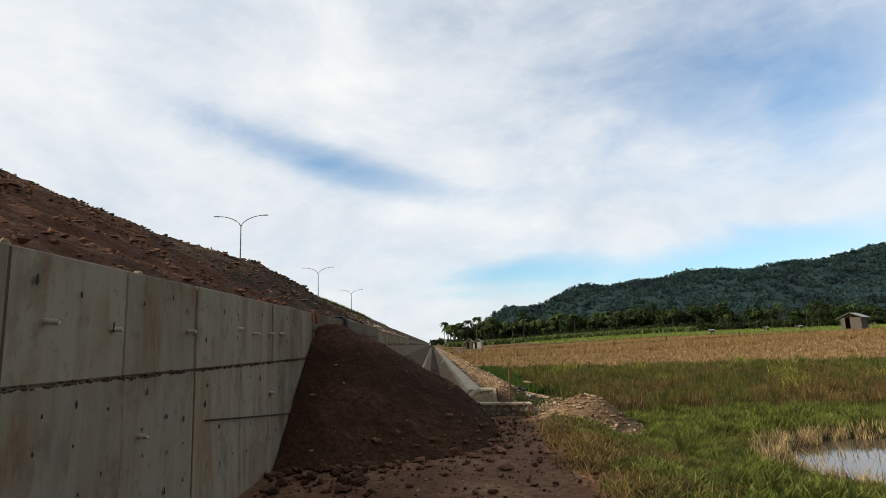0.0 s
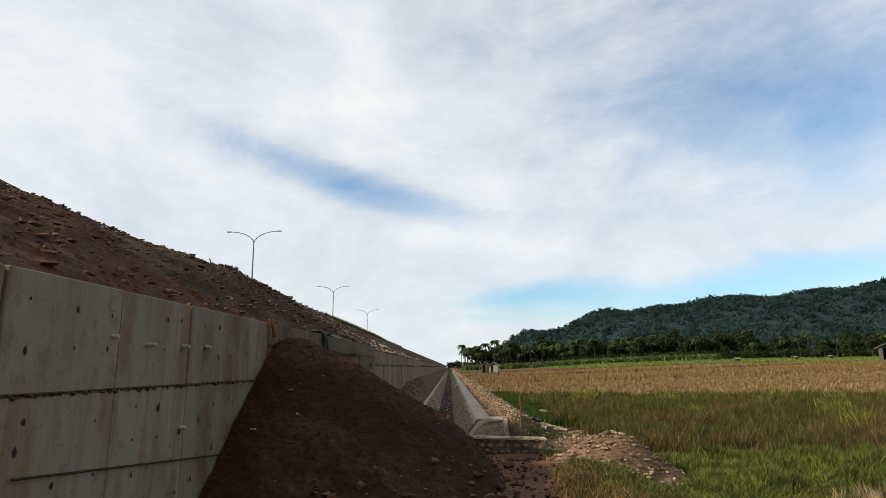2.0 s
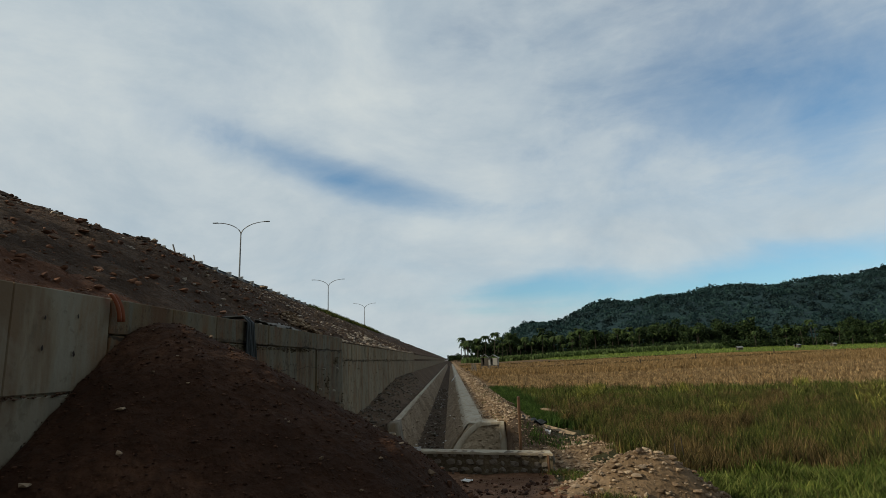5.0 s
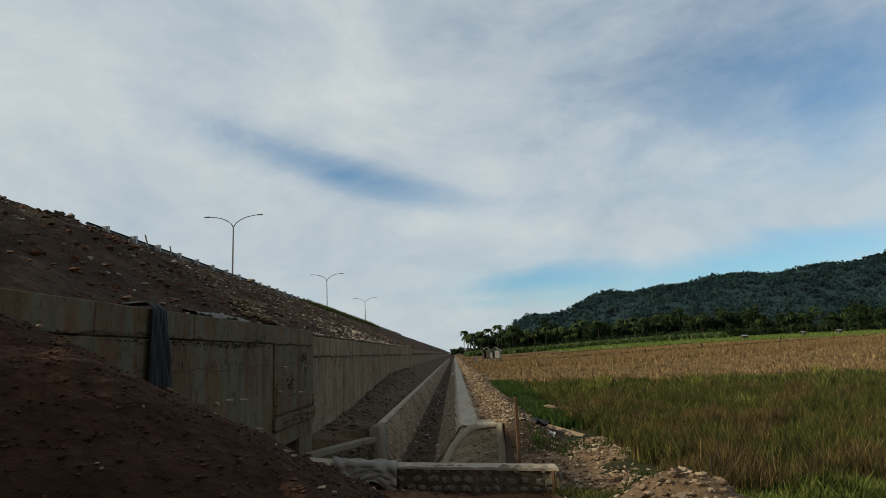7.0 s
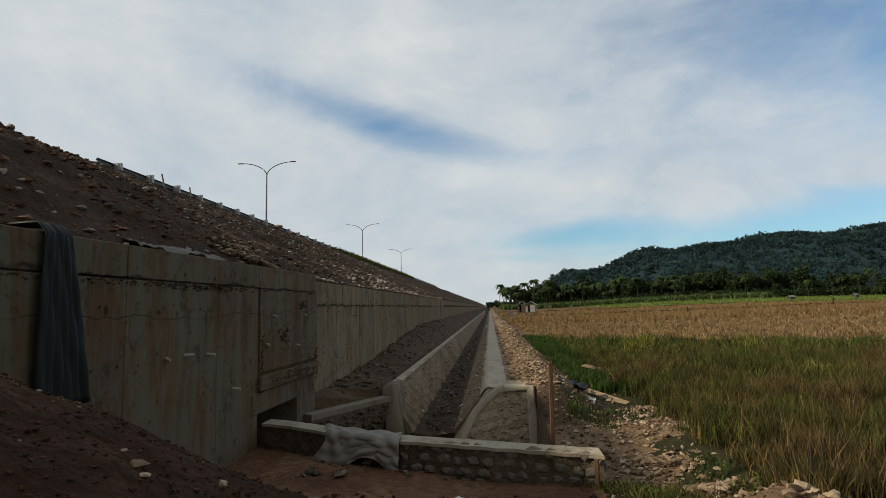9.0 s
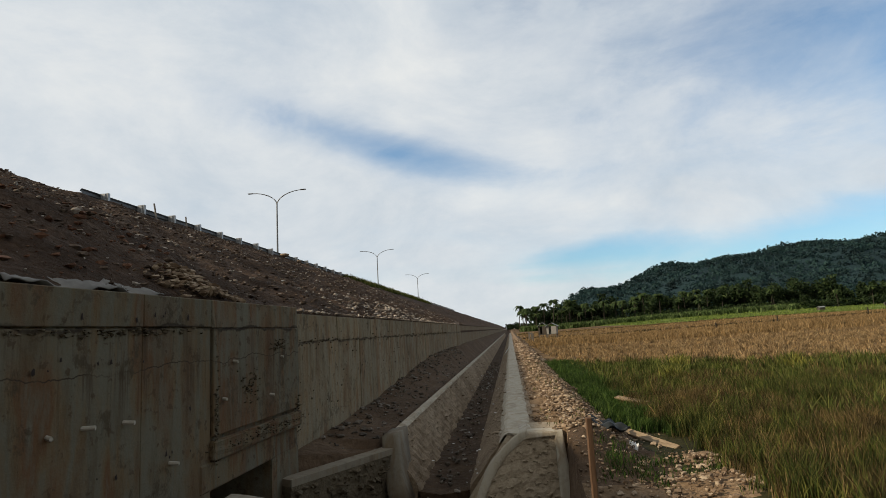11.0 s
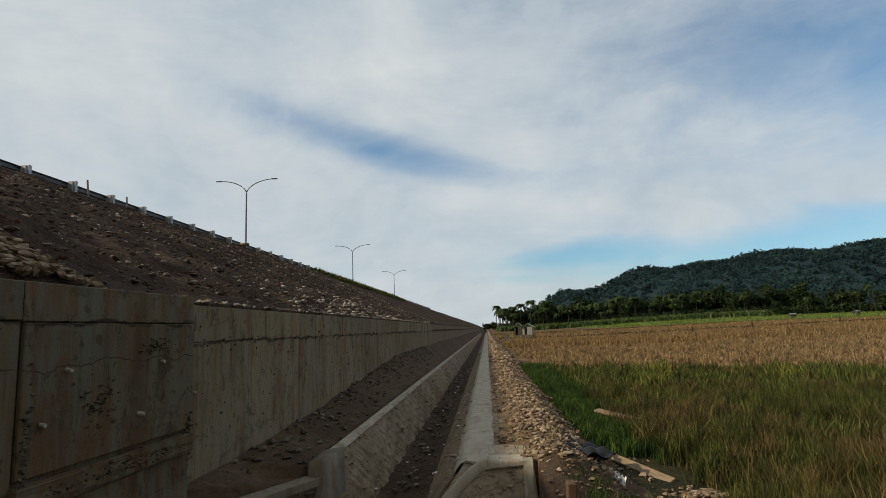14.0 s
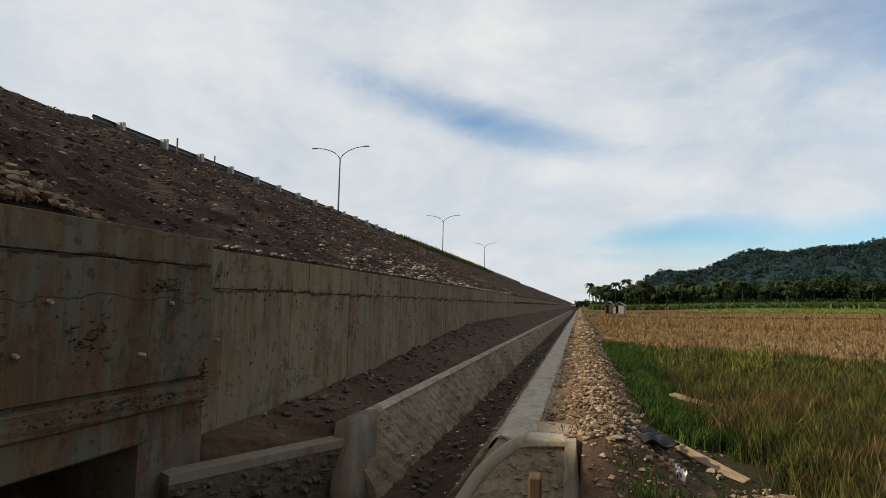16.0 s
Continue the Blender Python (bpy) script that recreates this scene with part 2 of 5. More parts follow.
M_NEWWALL = material("formed concrete", weathered((0.265, 0.243, 0.187), (0.238, 0.194, 0.132), (0.20, 0.125, 0.068), 0.45, 0.012))
M_OLDWALL = material("weathered concrete", weathered((0.248, 0.217, 0.150), (0.255, 0.182, 0.099), (0.19, 0.098, 0.041), 1.0, 0.05, 0.5, ((2.24, 0.012),)))
M_HEADWALL = material("stained concrete", weathered((0.145, 0.135, 0.097), (0.158, 0.108, 0.055), (0.138, 0.063, 0.024), 0.9, 0.03, 0.4, ((2.50, 0.010), (2.12, 0.003))))
M_COMB = material("honeycombed concrete", rocky((0.045, 0.034, 0.020), (0.10, 0.08, 0.05), (0.19, 0.16, 0.11)))
M_PLASTER = material("cement plaster", weathered((0.47, 0.425, 0.34), (0.42, 0.36, 0.265), (0.34, 0.265, 0.18), 0.3, 0.02))
M_DARKPLASTER = material("darker cement plaster", weathered((0.24, 0.213, 0.165), (0.215, 0.165, 0.108), (0.175, 0.125, 0.078), 0.3, 0.02))
M_MASON = material("rough masonry render", earth((0.22, 0.165, 0.11), (0.36, 0.28, 0.195), (0.46, 0.375, 0.275), 0.9, 0.08))
# Darker copy of the slope's red fill; the heap's shade is in its colour.
M_RED = material("shaded red earth", earth((0.036, 0.018, 0.011), (0.070, 0.034, 0.020), (0.135, 0.070, 0.042), 1.3, 0.09))
# Darker copy of the masonry render, with the basin's shade put into its colour.
M_SHADEMASON = material("shaded masonry render", earth((0.095, 0.078, 0.052), (0.155, 0.125, 0.085), (0.22, 0.18, 0.125), 0.9, 0.08))
# Lighter copy for the slope, its sunlight put into the colour.
M_RED_LIT = material("sunlit red fill", earth((0.07, 0.034, 0.021), (0.14, 0.066, 0.038), (0.24, 0.12, 0.072), 1.6, 0.09))
M_BROWN = material("brown fill", earth((0.048, 0.031, 0.021), (0.098, 0.062, 0.042), (0.175, 0.118, 0.082), 1.7, 0.12))
M_TRACK = material("dirt track", earth((0.12, 0.064, 0.038), (0.25, 0.134, 0.078), (0.39, 0.24, 0.145), 1.4, 0.09))
M_MUD = material("drain mud", earth((0.075, 0.050, 0.032), (0.13, 0.085, 0.053), (0.18, 0.125, 0.082)))
M_TAN = material("tan rubble soil", earth((0.15, 0.10, 0.058), (0.27, 0.185, 0.112), (0.41, 0.295, 0.19), 1.5))
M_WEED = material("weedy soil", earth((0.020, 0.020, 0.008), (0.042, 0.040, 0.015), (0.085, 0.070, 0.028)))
M_VERGE = material("short green weeds", island((0.045, 0.075, 0.012), (0.10, 0.135, 0.026), (0.20, 0.21, 0.06), 0.25, clump=3.0))
M_GOLD = material("rice stubble ground", field_bands((0.055, 0.034, 0.018), (0.13, 0.082, 0.040), (0.24, 0.160, 0.078)))
M_FARGREEN = material("green paddy", earth((0.09, 0.13, 0.025), (0.14, 0.19, 0.04), (0.20, 0.24, 0.06), 0.1))
M_STONE = material("tan stones", rocky((0.11, 0.072, 0.043), (0.29, 0.205, 0.135), (0.55, 0.44, 0.32)))
M_PALE = material("pale limestone chips", rocky((0.17, 0.135, 0.105), (0.36, 0.30, 0.245), (0.60, 0.54, 0.47)))
M_GREYSTONE = material("grey stones", rocky((0.085, 0.072, 0.06), (0.16, 0.135, 0.11), (0.32, 0.28, 0.235)))
M_CLOD = material("red clods", rocky((0.034, 0.016, 0.010), (0.066, 0.031, 0.018), (0.13, 0.066, 0.040)))
M_REDCLOD = material("pale red clods", rocky((0.085, 0.040, 0.024), (0.16, 0.077, 0.046), (0.28, 0.155, 0.10)))
M_GRASS = material("grass blades", island((0.015, 0.028, 0.005), (0.060, 0.078, 0.016), (0.18, 0.175, 0.046), 0.2))
M_DRYGRASS = material("dry grass", island((0.028, 0.021, 0.008), (0.098, 0.072, 0.026), (0.26, 0.185, 0.082), 0.2))
M_STUBBLE = material("rice stubble", island((0.15, 0.095, 0.040), (0.26, 0.17, 0.076), (0.42, 0.30, 0.155), 0.25))
M_PALESTUBBLE = material("pale rice stubble", island((0.15, 0.096, 0.046), (0.30, 0.205, 0.105), (0.48, 0.36, 0.20), 0.25))
M_LUSH = material("lush ditch grass", island((0.014, 0.034, 0.006), (0.038, 0.078, 0.014), (0.10, 0.15, 0.032), 0.25))
M_LEAF = material("tree leaves", island((0.012, 0.026, 0.009), (0.022, 0.042, 0.014), (0.045, 0.066, 0.022), 0.15, clump=0.5))
# Blue distance haze is mixed into the hill's leaf and ground colours.
M_FOREST = material("hazed hill forest", island((0.021, 0.048, 0.055), (0.026, 0.056, 0.060), (0.032, 0.065, 0.062), 0.35, clump=0.02))
M_HILL = material("hazed hill undergrowth", earth((0.014, 0.032, 0.039), (0.019, 0.041, 0.047), (0.024, 0.050, 0.052), 0.03, 1.5))
M_FROND = material("palm fronds", island((0.022, 0.042, 0.012), (0.04, 0.066, 0.018), (0.07, 0.09, 0.03), 0.15, clump=0.5))
M_BARK = material("bark", plain((0.045, 0.038, 0.03), 0.9))
M_STEEL = material("galvanised steel", plain((0.42, 0.43, 0.44), 0.45, 0.6, 0.15))
# Darker copy of the steel: shade on the beam's back is coloured in.
M_STEEL_SHADE = material("shaded steel beam", plain((0.13, 0.135, 0.14), 0.5, 0.5, 0.2))
M_POLE = material("lamp pole paint", plain((0.20, 0.21, 0.22), 0.5, 0.3, 0.1))
M_WOOD = material("new timber", wooden((0.17, 0.12, 0.072), (0.33, 0.25, 0.16)))
M_POST = material("brown timber", wooden((0.07, 0.039, 0.021), (0.15, 0.085, 0.048)))
M_GREYWOOD = material("grey timber", wooden((0.10, 0.09, 0.08), (0.20, 0.18, 0.16)))
M_TIN = material("tin roof", plain((0.26, 0.27, 0.265), 0.5, 0.4))
M_PIPE = material("pvc pipe", plain((0.42, 0.39, 0.33), 0.6, 0, 0.35, 30))
M_ORANGE = material("orange plastic", plain((0.22, 0.065, 0.028), 0.6))
M_TARP = material("dark tarpaulin", plain((0.011, 0.014, 0.015), 0.6, 0, 0.4))
M_SACK = material("pale sacking", plain((0.27, 0.255, 0.235), 0.85, 0, 0.4, 9))
M_LITTER = material("white plastic", plain((0.75, 0.75, 0.74), 0.5, 0, 0.1))
M_RUST = material("rusty bar", plain((0.035, 0.026, 0.022), 0.8, 0.3))
M_WATER = material("puddle water", lambda n, p: dict(col=(0.06, 0.05, 0.04, 1), rough=0.03, spec=0.6, bump=n.noise(p, 3, 3), strength=0.04, dist=0.02))


# ---- building helpers ----
def mesh_object(name, verts, faces, mat, parent=None, smooth=False):
    me = bpy.data.meshes.new(name)
    if isinstance(faces, np.ndarray):
        v, f = np.asarray(verts, np.float32), np.asarray(faces, np.int32)
        me.vertices.add(len(v)), me.loops.add(f.size), me.polygons.add(len(f))
        me.vertices.foreach_set("co", v.ravel())
        me.loops.foreach_set("vertex_index", f.ravel())
        me.polygons.foreach_set("loop_start", np.arange(len(f), dtype=np.int32) * f.shape[1])
        me.update(calc_edges=True)
        me.validate()
    else:
        me.from_pydata(verts, [], faces)
    me.polygons.foreach_set("use_smooth", np.full(len(me.polygons), bool(smooth)))
    for m in (mat if isinstance(mat, (list, tuple)) else [mat]):
        me.materials.append(m)
    ob = new(name, me)
    if parent:
        ob.parent = parent
    return ob


def part(name, bm, mat, parent=None, label="", smooth=False):
    me = bpy.data.meshes.new(name)
    bm.normal_update()
    bm.to_mesh(me)
    bm.free()
    me.materials.append(mat)
    if smooth:
        me.polygons.foreach_set("use_smooth", np.ones(len(me.polygons), dtype=bool))
    ob = new(name, me)
    if parent:
        ob.parent = parent
    return tagged(ob, label) if label else ob


def thing(name, label, category, m=None, group="", kind=""):
    ob = new(name)
    ob.empty_display_size = 0.2
    if m is not None:
        ob.matrix_world = m
    return tagged(ob, label, category, group, kind)


def box_bm(x0, x1, y0, y1, z0, z1, bevel=0.0, rough=0.0, cuts=0, bm=None):
    own = bm is None
    bm = bm or bmesh.new()
    r = bmesh.ops.create_cube(bm, size=1.0, matrix=Matrix.LocRotScale(((x0 + x1) / 2, (y0 + y1) / 2, (z0 + z1) / 2), None, (x1 - x0, y1 - y0, z1 - z0)))
    if bevel and own:
        bmesh.ops.bevel(bm, geom=list(bm.edges), offset=bevel, segments=1, affect="EDGES")
    if cuts and own:
        bmesh.ops.subdivide_edges(bm, edges=list(bm.edges), cuts=cuts, use_grid_fill=True)
    if rough:
        for v in (bm.verts if own else r["verts"]):
            v.co += Vector((random.uniform(-1, 1), random.uniform(-1, 1), random.uniform(-1, 1))) * rough
    return bm


def tube_bm(points, radii, sides=8, bm=None, cap=True):
    bm = bm or bmesh.new()
    rings = []
    for i, p in enumerate(points):
        p = Vector(p)
        d = (Vector(points[min(i + 1, len(points) - 1)]) - Vector(points[max(i - 1, 0)])).normalized()
        a = d.orthogonal().normalized() if abs(d.z) < 0.95 else (Vector((1, 0, 0)) - d * d.x).normalized()
        b = d.cross(a)
        r = radii[i] if isinstance(radii, (list, tuple)) else radii
        rings.append([bm.verts.new(p + (a * math.cos(k * math.tau / sides) + b * math.sin(k * math.tau / sides)) * r) for k in range(sides)])
    for q, s in zip(rings, rings[1:]):
        for k in range(sides):
            bm.faces.new((q[k], q[(k + 1) % sides], s[(k + 1) % sides], s[k]))
    if cap:
        bm.faces.new(rings[0][::-1]), bm.faces.new(rings[-1])
    return bm


def rocks(name, centres, sizes, mat, parent=None, flat=0.7, seed=0):
    """One mesh of many uneven stones."""
    rng = np.random.default_rng(seed)
    iv = np.array([(1, 0, 0), (-1, 0, 0), (0, 1, 0), (0, -1, 0), (0.45, 0.45, 0.75), (-0.5, 0.4, 0.7), (-0.4, -0.5, 0.75), (0.5, -0.4, 0.7), (0, 0, -1)])
    fi = np.array([(4, 5, 6), (4, 6, 7), (0, 2, 4), (2, 5, 4), (2, 1, 5), (1, 6, 5), (1, 3, 6), (3, 7, 6), (3, 0, 7), (0, 4, 7), (0, 8, 2), (2, 8, 1), (1, 8, 3), (3, 8, 0)])
    k = len(centres)
    a = rng.uniform(0, math.tau, k)
    v = iv[None] * rng.uniform(0.55, 1.35, (k, 9, 1)) * np.stack([rng.uniform(0.6, 1.5, k), rng.uniform(0.6, 1.5, k), flat * rng.uniform(0.6, 1.3, k)], 1)[:, None]
    x, y = v[..., 0] * np.cos(a)[:, None] - v[..., 1] * np.sin(a)[:, None], v[..., 0] * np.sin(a)[:, None] + v[..., 1] * np.cos(a)[:, None]
    v = np.stack([x, y, v[..., 2]], -1) * np.asarray(sizes)[:, None, None] * 0.5 + np.asarray(centres)[:, None]
    f = (fi[None] + 9 * np.arange(k)[:, None, None]).reshape(-1, 3)
    return mesh_object(name, v.reshape(-1, 3), f, mat, parent)


def blades(name, xy, zs, height, width, per, mat, seed=0, lean=0.5, spread=0.12):
    """Grass: `per` bent blades (two quads and a tip) round each place."""
    rng = np.random.default_rng(seed)
    k = len(xy) * per
    base = np.repeat(np.column_stack([xy, zs]), per, 0) + np.column_stack([rng.normal(0, spread, (k, 2)), np.full(k, -0.02)])
    h = np.repeat(np.broadcast_to(height, len(xy)), per) * rng.uniform(0.5, 1.25, k)
    a, b = rng.uniform(0, math.tau, k), rng.uniform(0, math.tau, k)
    side = np.column_stack([np.cos(a), np.sin(a), np.zeros(k)]) * (np.repeat(np.broadcast_to(width, len(xy)), per) * 0.5)[:, None]
    out = np.column_stack([np.cos(b), np.sin(b), np.zeros(k)]) * (h * rng.uniform(0.1, lean, k))[:, None]
    up = np.array([0, 0, 1.0])
    m1, tip = base + out * 0.3 + up * (h * 0.55)[:, None], base + out + up * h[:, None]
    v = np.stack([base - side, base + side, m1 + side * 0.8, m1 - side * 0.8, tip], 1)
    q = 5 * np.arange(k)[:, None, None]
    tri = np.array([[0, 1, 2], [0, 2, 3], [3, 2, 4]])[None] + q
    return mesh_object(name, v.reshape(-1, 3), tri.reshape(-1, 3), mat)


def smooth01(a, b, x):
    t = np.clip((np.asarray(x, float) - a) / (b - a), 0, 1)
    return t * t * (3 - 2 * t)


def wob(x, y, s, seed=0.0):
    """Cheap smooth noise for arrays, about -1..1."""
    x, y = np.asarray(x, float) * s + seed * 1.7, np.asarray(y, float) * s - seed * 2.3
    return (np.sin(x * 1.0 + 1.3 * np.sin(y * 0.7 + seed)) + np.sin(y * 1.31 + 1.1 * np.sin(x * 0.9)) + 0.6 * np.sin(2.3 * x - 1.7 * y) + 0.4 * np.sin(4.1 * x + 3.3 * y + seed)) / 3.0


# ---- plan ----
WALL_X, WALL_TOP, LIFT = -2.66, 2.83, 2.02     # long wall: face, top, height of its pour joint
END_A, HEAD_END = 9.64, 19.4                  # end of the new wall, end of the culvert head
BACK_X = -2.86                                 # face of the set-back wall beyond the culvert
FLOOR, COPE = -0.5, 0.46                       # drain floor and top of its lining
DRAIN_Y = 20.9                                 # where the lined drain begins
RAIL_X, RAIL_Y0, ROAD_Z = -13.5, 29.3, 7.6


TOE = 0.027                                    # the wall before the culvert turns away from the drain


def wall_shift(x, y):
    """How far the slope foot follows the turned wall."""
    return (0.06 + TOE * (np.minimum(y, HEAD_END) - HEAD_END)) * np.clip((np.asarray(x, float) + 13.5) / 10.6, 0, 1) * (np.asarray(y) < HEAD_END)


WALL_TURN = pose(WALL_X + 0.06, HEAD_END, 0, 0, 0, -math.degrees(math.atan(TOE))) @ pose(-WALL_X, -HEAD_END, 0)


def sill_y(x):
    """The low masonry wall across the basin, curved towards the culvert."""
    return 15.80 - 0.30 * (np.asarray(x, float) + 0.3) + 0.45 * smooth01(-0.6, -2.6, x)


def ground_z(x, y):
    x, y = np.asarray(x, float), np.asarray(y, float)
    field = 0.05 * wob(x, y, 0.35) + 0.03 * wob(x, y, 1.7, 3) + 0.024 * np.clip(x - 18, 0, 60) * smooth01(40, 90, y) + 2.2 * smooth01(190, 340, y) * smooth01(30, 150, x)
    track = 0.56 - 0.38 * smooth01(11.2, 14.6, y) + 0.035 * wob(x, y, 1.9, 1) - 0.03 * smooth01(0.8, 0, np.abs(x - 0.6))
    near = track + (field - track) * smooth01(1.7 + 0.2 * wob(y, y, 0.8), 3.6, x)
    far = np.where(x < -1.6, 0.40 + (0.08 + 0.85 * smooth01(20, 40, y)) * smooth01(-1.7, -2.9, x) + 0.05 * wob(x, y, 2.0),
                   np.where(x < 1.12, -0.62, 0.42 + 0.10 * smooth01(1.3, 1.9, x) + (0.06 * wob(x, y, 1.7) + 0.05 * wob(x, y, 4.7, 3) + 0.03 * wob(x, y, 9.0, 5)) * smooth01(1.1, 1.4, x) - 0.5 * smooth01(2.0 + 0.2 * wob(y, y, 0.5), 3.2, x)))
    far = far + (field - far) * smooth01(2.7, 3.6, x)
    basin = np.where(x < 1.75, -0.62, -0.25 + (field + 0.25) * smooth01(3.2, 4.2, x))
    ys = sill_y(np.minimum(x, 2.0))
    corner = (x < -1.5) & (y > 19.55 + 1.12 * (x + 2.7))
    z = np.where(y < ys, near, np.where((y < DRAIN_Y + 0.1) & ~corner, basin, np.where(y < DRAIN_Y + 0.1, 0.28 + 0.2 * smooth01(-1.9, -2.9, x) + 0.03 * wob(x, y, 2.2), far)))
    side = np.minimum(field, -0.22 + 0.25 * smooth01(3.0, 4.2, x))
    side = side + (far - side) * smooth01(17.2, 21.4, y + 0.5 * wob(x, y, 1.4))
    z = np.where((x > 1.66) & (y > ys + 0.35) & (y < 22), side, z)
    pool = smooth01(1.0, 0.75, np.hypot((x - 8.4) / 3.6, (y - 8.8) / 2.9) + 0.06 * wob(x, y, 1.5))
    return z - 0.22 * pool


def grid_axis(*runs):
    out = []
    for a, b, s in runs:
        out += list(np.arange(a, b - 1e-6, s))
    return np.array(out + [runs[-1][1]])


def sheet(name, xs, ys, zf, mats, pick, smooth=True, warp=None):
    X, Y = np.meshgrid(xs, ys)
    if warp:
        X = X + warp(X, Y)
    Z = zf(X, Y)
    nx, ny = len(xs), len(ys)
    i = (np.arange(ny - 1)[:, None] * nx + np.arange(nx - 1)[None]).ravel()
    f = np.stack([i, i + 1, i + nx + 1, i + nx], 1)
    ob = mesh_object(name, np.stack([X, Y, Z], -1).reshape(-1, 3), f, mats, smooth=smooth)
    if len(ob.data.materials) > 1:
        cx, cy = X.ravel()[f].mean(1), Y.ravel()[f].mean(1)
        ob.data.polygons.foreach_set("material_index", pick(cx, cy).astype(np.int32))
    return ob


def gold_edge(x):
    return 43 - 0.30 * np.clip(np.asarray(x, float) - 5, 0, 60) + 2.0 * wob(x, x, 0.25)


bare = ((4.77, 29.32, 0.5), (4.6, 26.3, 0.6), (3.5, 19.2, 0.75), (3.1, 17.3, 0.5), (3.9, 20.6, 0.4), (3.3, 15.9, 0.4))


def pick_ground(x, y):
    w1 = 0.5 * wob(x, y, 1.3)
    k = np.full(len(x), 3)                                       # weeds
    k[(y > gold_edge(x)) & (x > 3)] = 4                            # stubble
    k[(y > 250 - 0.55 * np.clip(x, 0, 150)) & (x > 50)] = 5        # green paddies
    ys = sill_y(np.minimum(x, 2.0))
    k[(y < ys + 0.1) & (x < 2.0 + w1)] = 0
    k[(y > ys + 0.1) & (x < 1.7)] = 1
    k[(y > 20.8) & (x >= 0.9) & (x < 2.9 + 0.6 * w1)] = 2
    side = (y > ys) & (y <= 23.5) & (x >= 1.7) & (x < 3.3 + 0.7 * w1)
    k[side] = np.where(wob(x, y, 1.1, 4) > 0.1, 2, 1)[side]
    for x0, y0, r0 in bare:
        k[np.hypot(x - x0, y - y0) < r0] = 2
    k[x < -3.0] = 1
    return k


gx = grid_axis((-60, -3.4, 8), (-3.4, 4.4, 0.1), (4.4, 14, 0.3), (14, 60, 2), (60, 400, 20), (400, 3000, 200))
gy = grid_axis((-60, -4, 8), (-4, 6, 0.4), (6, 24, 0.12), (24, 50, 0.35), (50, 120, 2), (120, 600, 20), (600, 4600, 200))
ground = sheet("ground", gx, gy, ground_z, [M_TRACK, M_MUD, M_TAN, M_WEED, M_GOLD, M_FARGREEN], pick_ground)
tagged(ground, "earth track, weedy verge and harvested rice fields", "ground", kind="structure")


# ---- embankment ----
def bank_z(x, y):
    x, y = np.asarray(x, float), np.asarray(y, float)
    x = x - wall_shift(x, y)
    d = np.clip(WALL_X - 0.2 - x, 0, None)
    z = np.minimum(WALL_TOP - 0.06 + (0.468 + 0.012 * smooth01(20, 14, y)) * d, ROAD_Z + 0.25 * smooth01(20, 14, y))
    heap = np.exp(-((x + 5.6) / 1.9) ** 2 - ((y - 16.0) / 3.4) ** 2) * 0.58 + np.exp(-((x + 6.5) / 2.2) ** 2 - ((y - 9.5) / 4.5) ** 2) * 0.12
    rough = (0.10 * wob(x, y, 0.9, 2) + 0.06 * wob(x, y, 2.7, 5) + 0.045 * wob(x, y, 6.1, 7) + 0.03 * np.sin(37 * x + 1.7 * np.sin(29 * y)) * np.sin(23 * y + 2.1 * np.sin(19 * x))) * smooth01(0.0, 0.6, d)
    return np.where(x > -2.92, 2.2, z + heap + rough * smooth01(13.5, 11.5, d))


ex = grid_axis((-60, -16, 6), (-16, -14, 0.5), (-14, -2.98, 0.13), (-2.98, -2.90, 0.04))
ey = grid_axis((-60, -6, 6), (-6, 45, 0.18), (45, 120, 1.0), (120, 700, 20))
bank = sheet("embankment", ex, ey, bank_z, [M_RED_LIT, M_BROWN, M_WEED], lambda x, y: (y + 2.5 * wob(x, y, 0.6) > 12.0 + 0.2 * (x + 5)).astype(int) + ((x < -11.6 + 0.5 * wob(x, y, 0.5)) & (y > 62) & (y < 100)), warp=wall_shift)
tagged(bank, "bare red-brown earth road embankment strewn with stones", "embankment", kind="structure")


# ---- retaining walls ----
def wall_panels(host, y_edges, z0, z1, face, mat, gap, seed, back=0.05):
    rnd = random.Random(seed)
    for a, b in zip(y_edges, y_edges[1:]):
        o = rnd.uniform(-0.012, 0.012)
        bm = box_bm(face - back, face + o, a + gap, b - gap, z0, z1, bevel=0.008)
        part("panel", bm, mat, host)


wall_new = thing("retaining_wall", "grey board-formed concrete retaining wall with brown stains", "retaining wall", kind="structure")
part("core", box_bm(WALL_X - 0.45, WALL_X - 0.03, -8.6, END_A, -0.6, WALL_TOP - 0.02), M_NEWWALL, wall_new)
joints = [6.06 + 1.22 * k for k in range(-11, 3)] + [END_A]
wall_panels(wall_new, joints, LIFT + 0.008, WALL_TOP, WALL_X, M_NEWWALL, 0.007, 3)
wall_panels(wall_new, joints, -0.5, LIFT - 0.012, WALL_X + 0.008, M_NEWWALL, 0.006, 4)

wall_head = thing("culvert_headwall", "stained weathered concrete wall above a box culvert", "retaining wall", kind="structure")
part("core", box_bm(WALL_X - 0.45, WALL_X - 0.03, END_A, 16.6, -0.6, WALL_TOP - 0.02), M_HEADWALL, wall_head)
part("core", box_bm(WALL_X - 0.45, WALL_X - 0.03, 16.6, HEAD_END, 0.66, WALL_TOP - 0.02), M_HEADWALL, wall_head)
part("side_wall", box_bm(-5.5, WALL_X - 0.02, 18.45, HEAD_END, -0.6, 0.658), M_HEADWALL, wall_head)
part("culvert_soffit", box_bm(-5.5, WALL_X - 0.46, 16.3, HEAD_END, 0.66, 0.9), M_HEADWALL, wall_head)
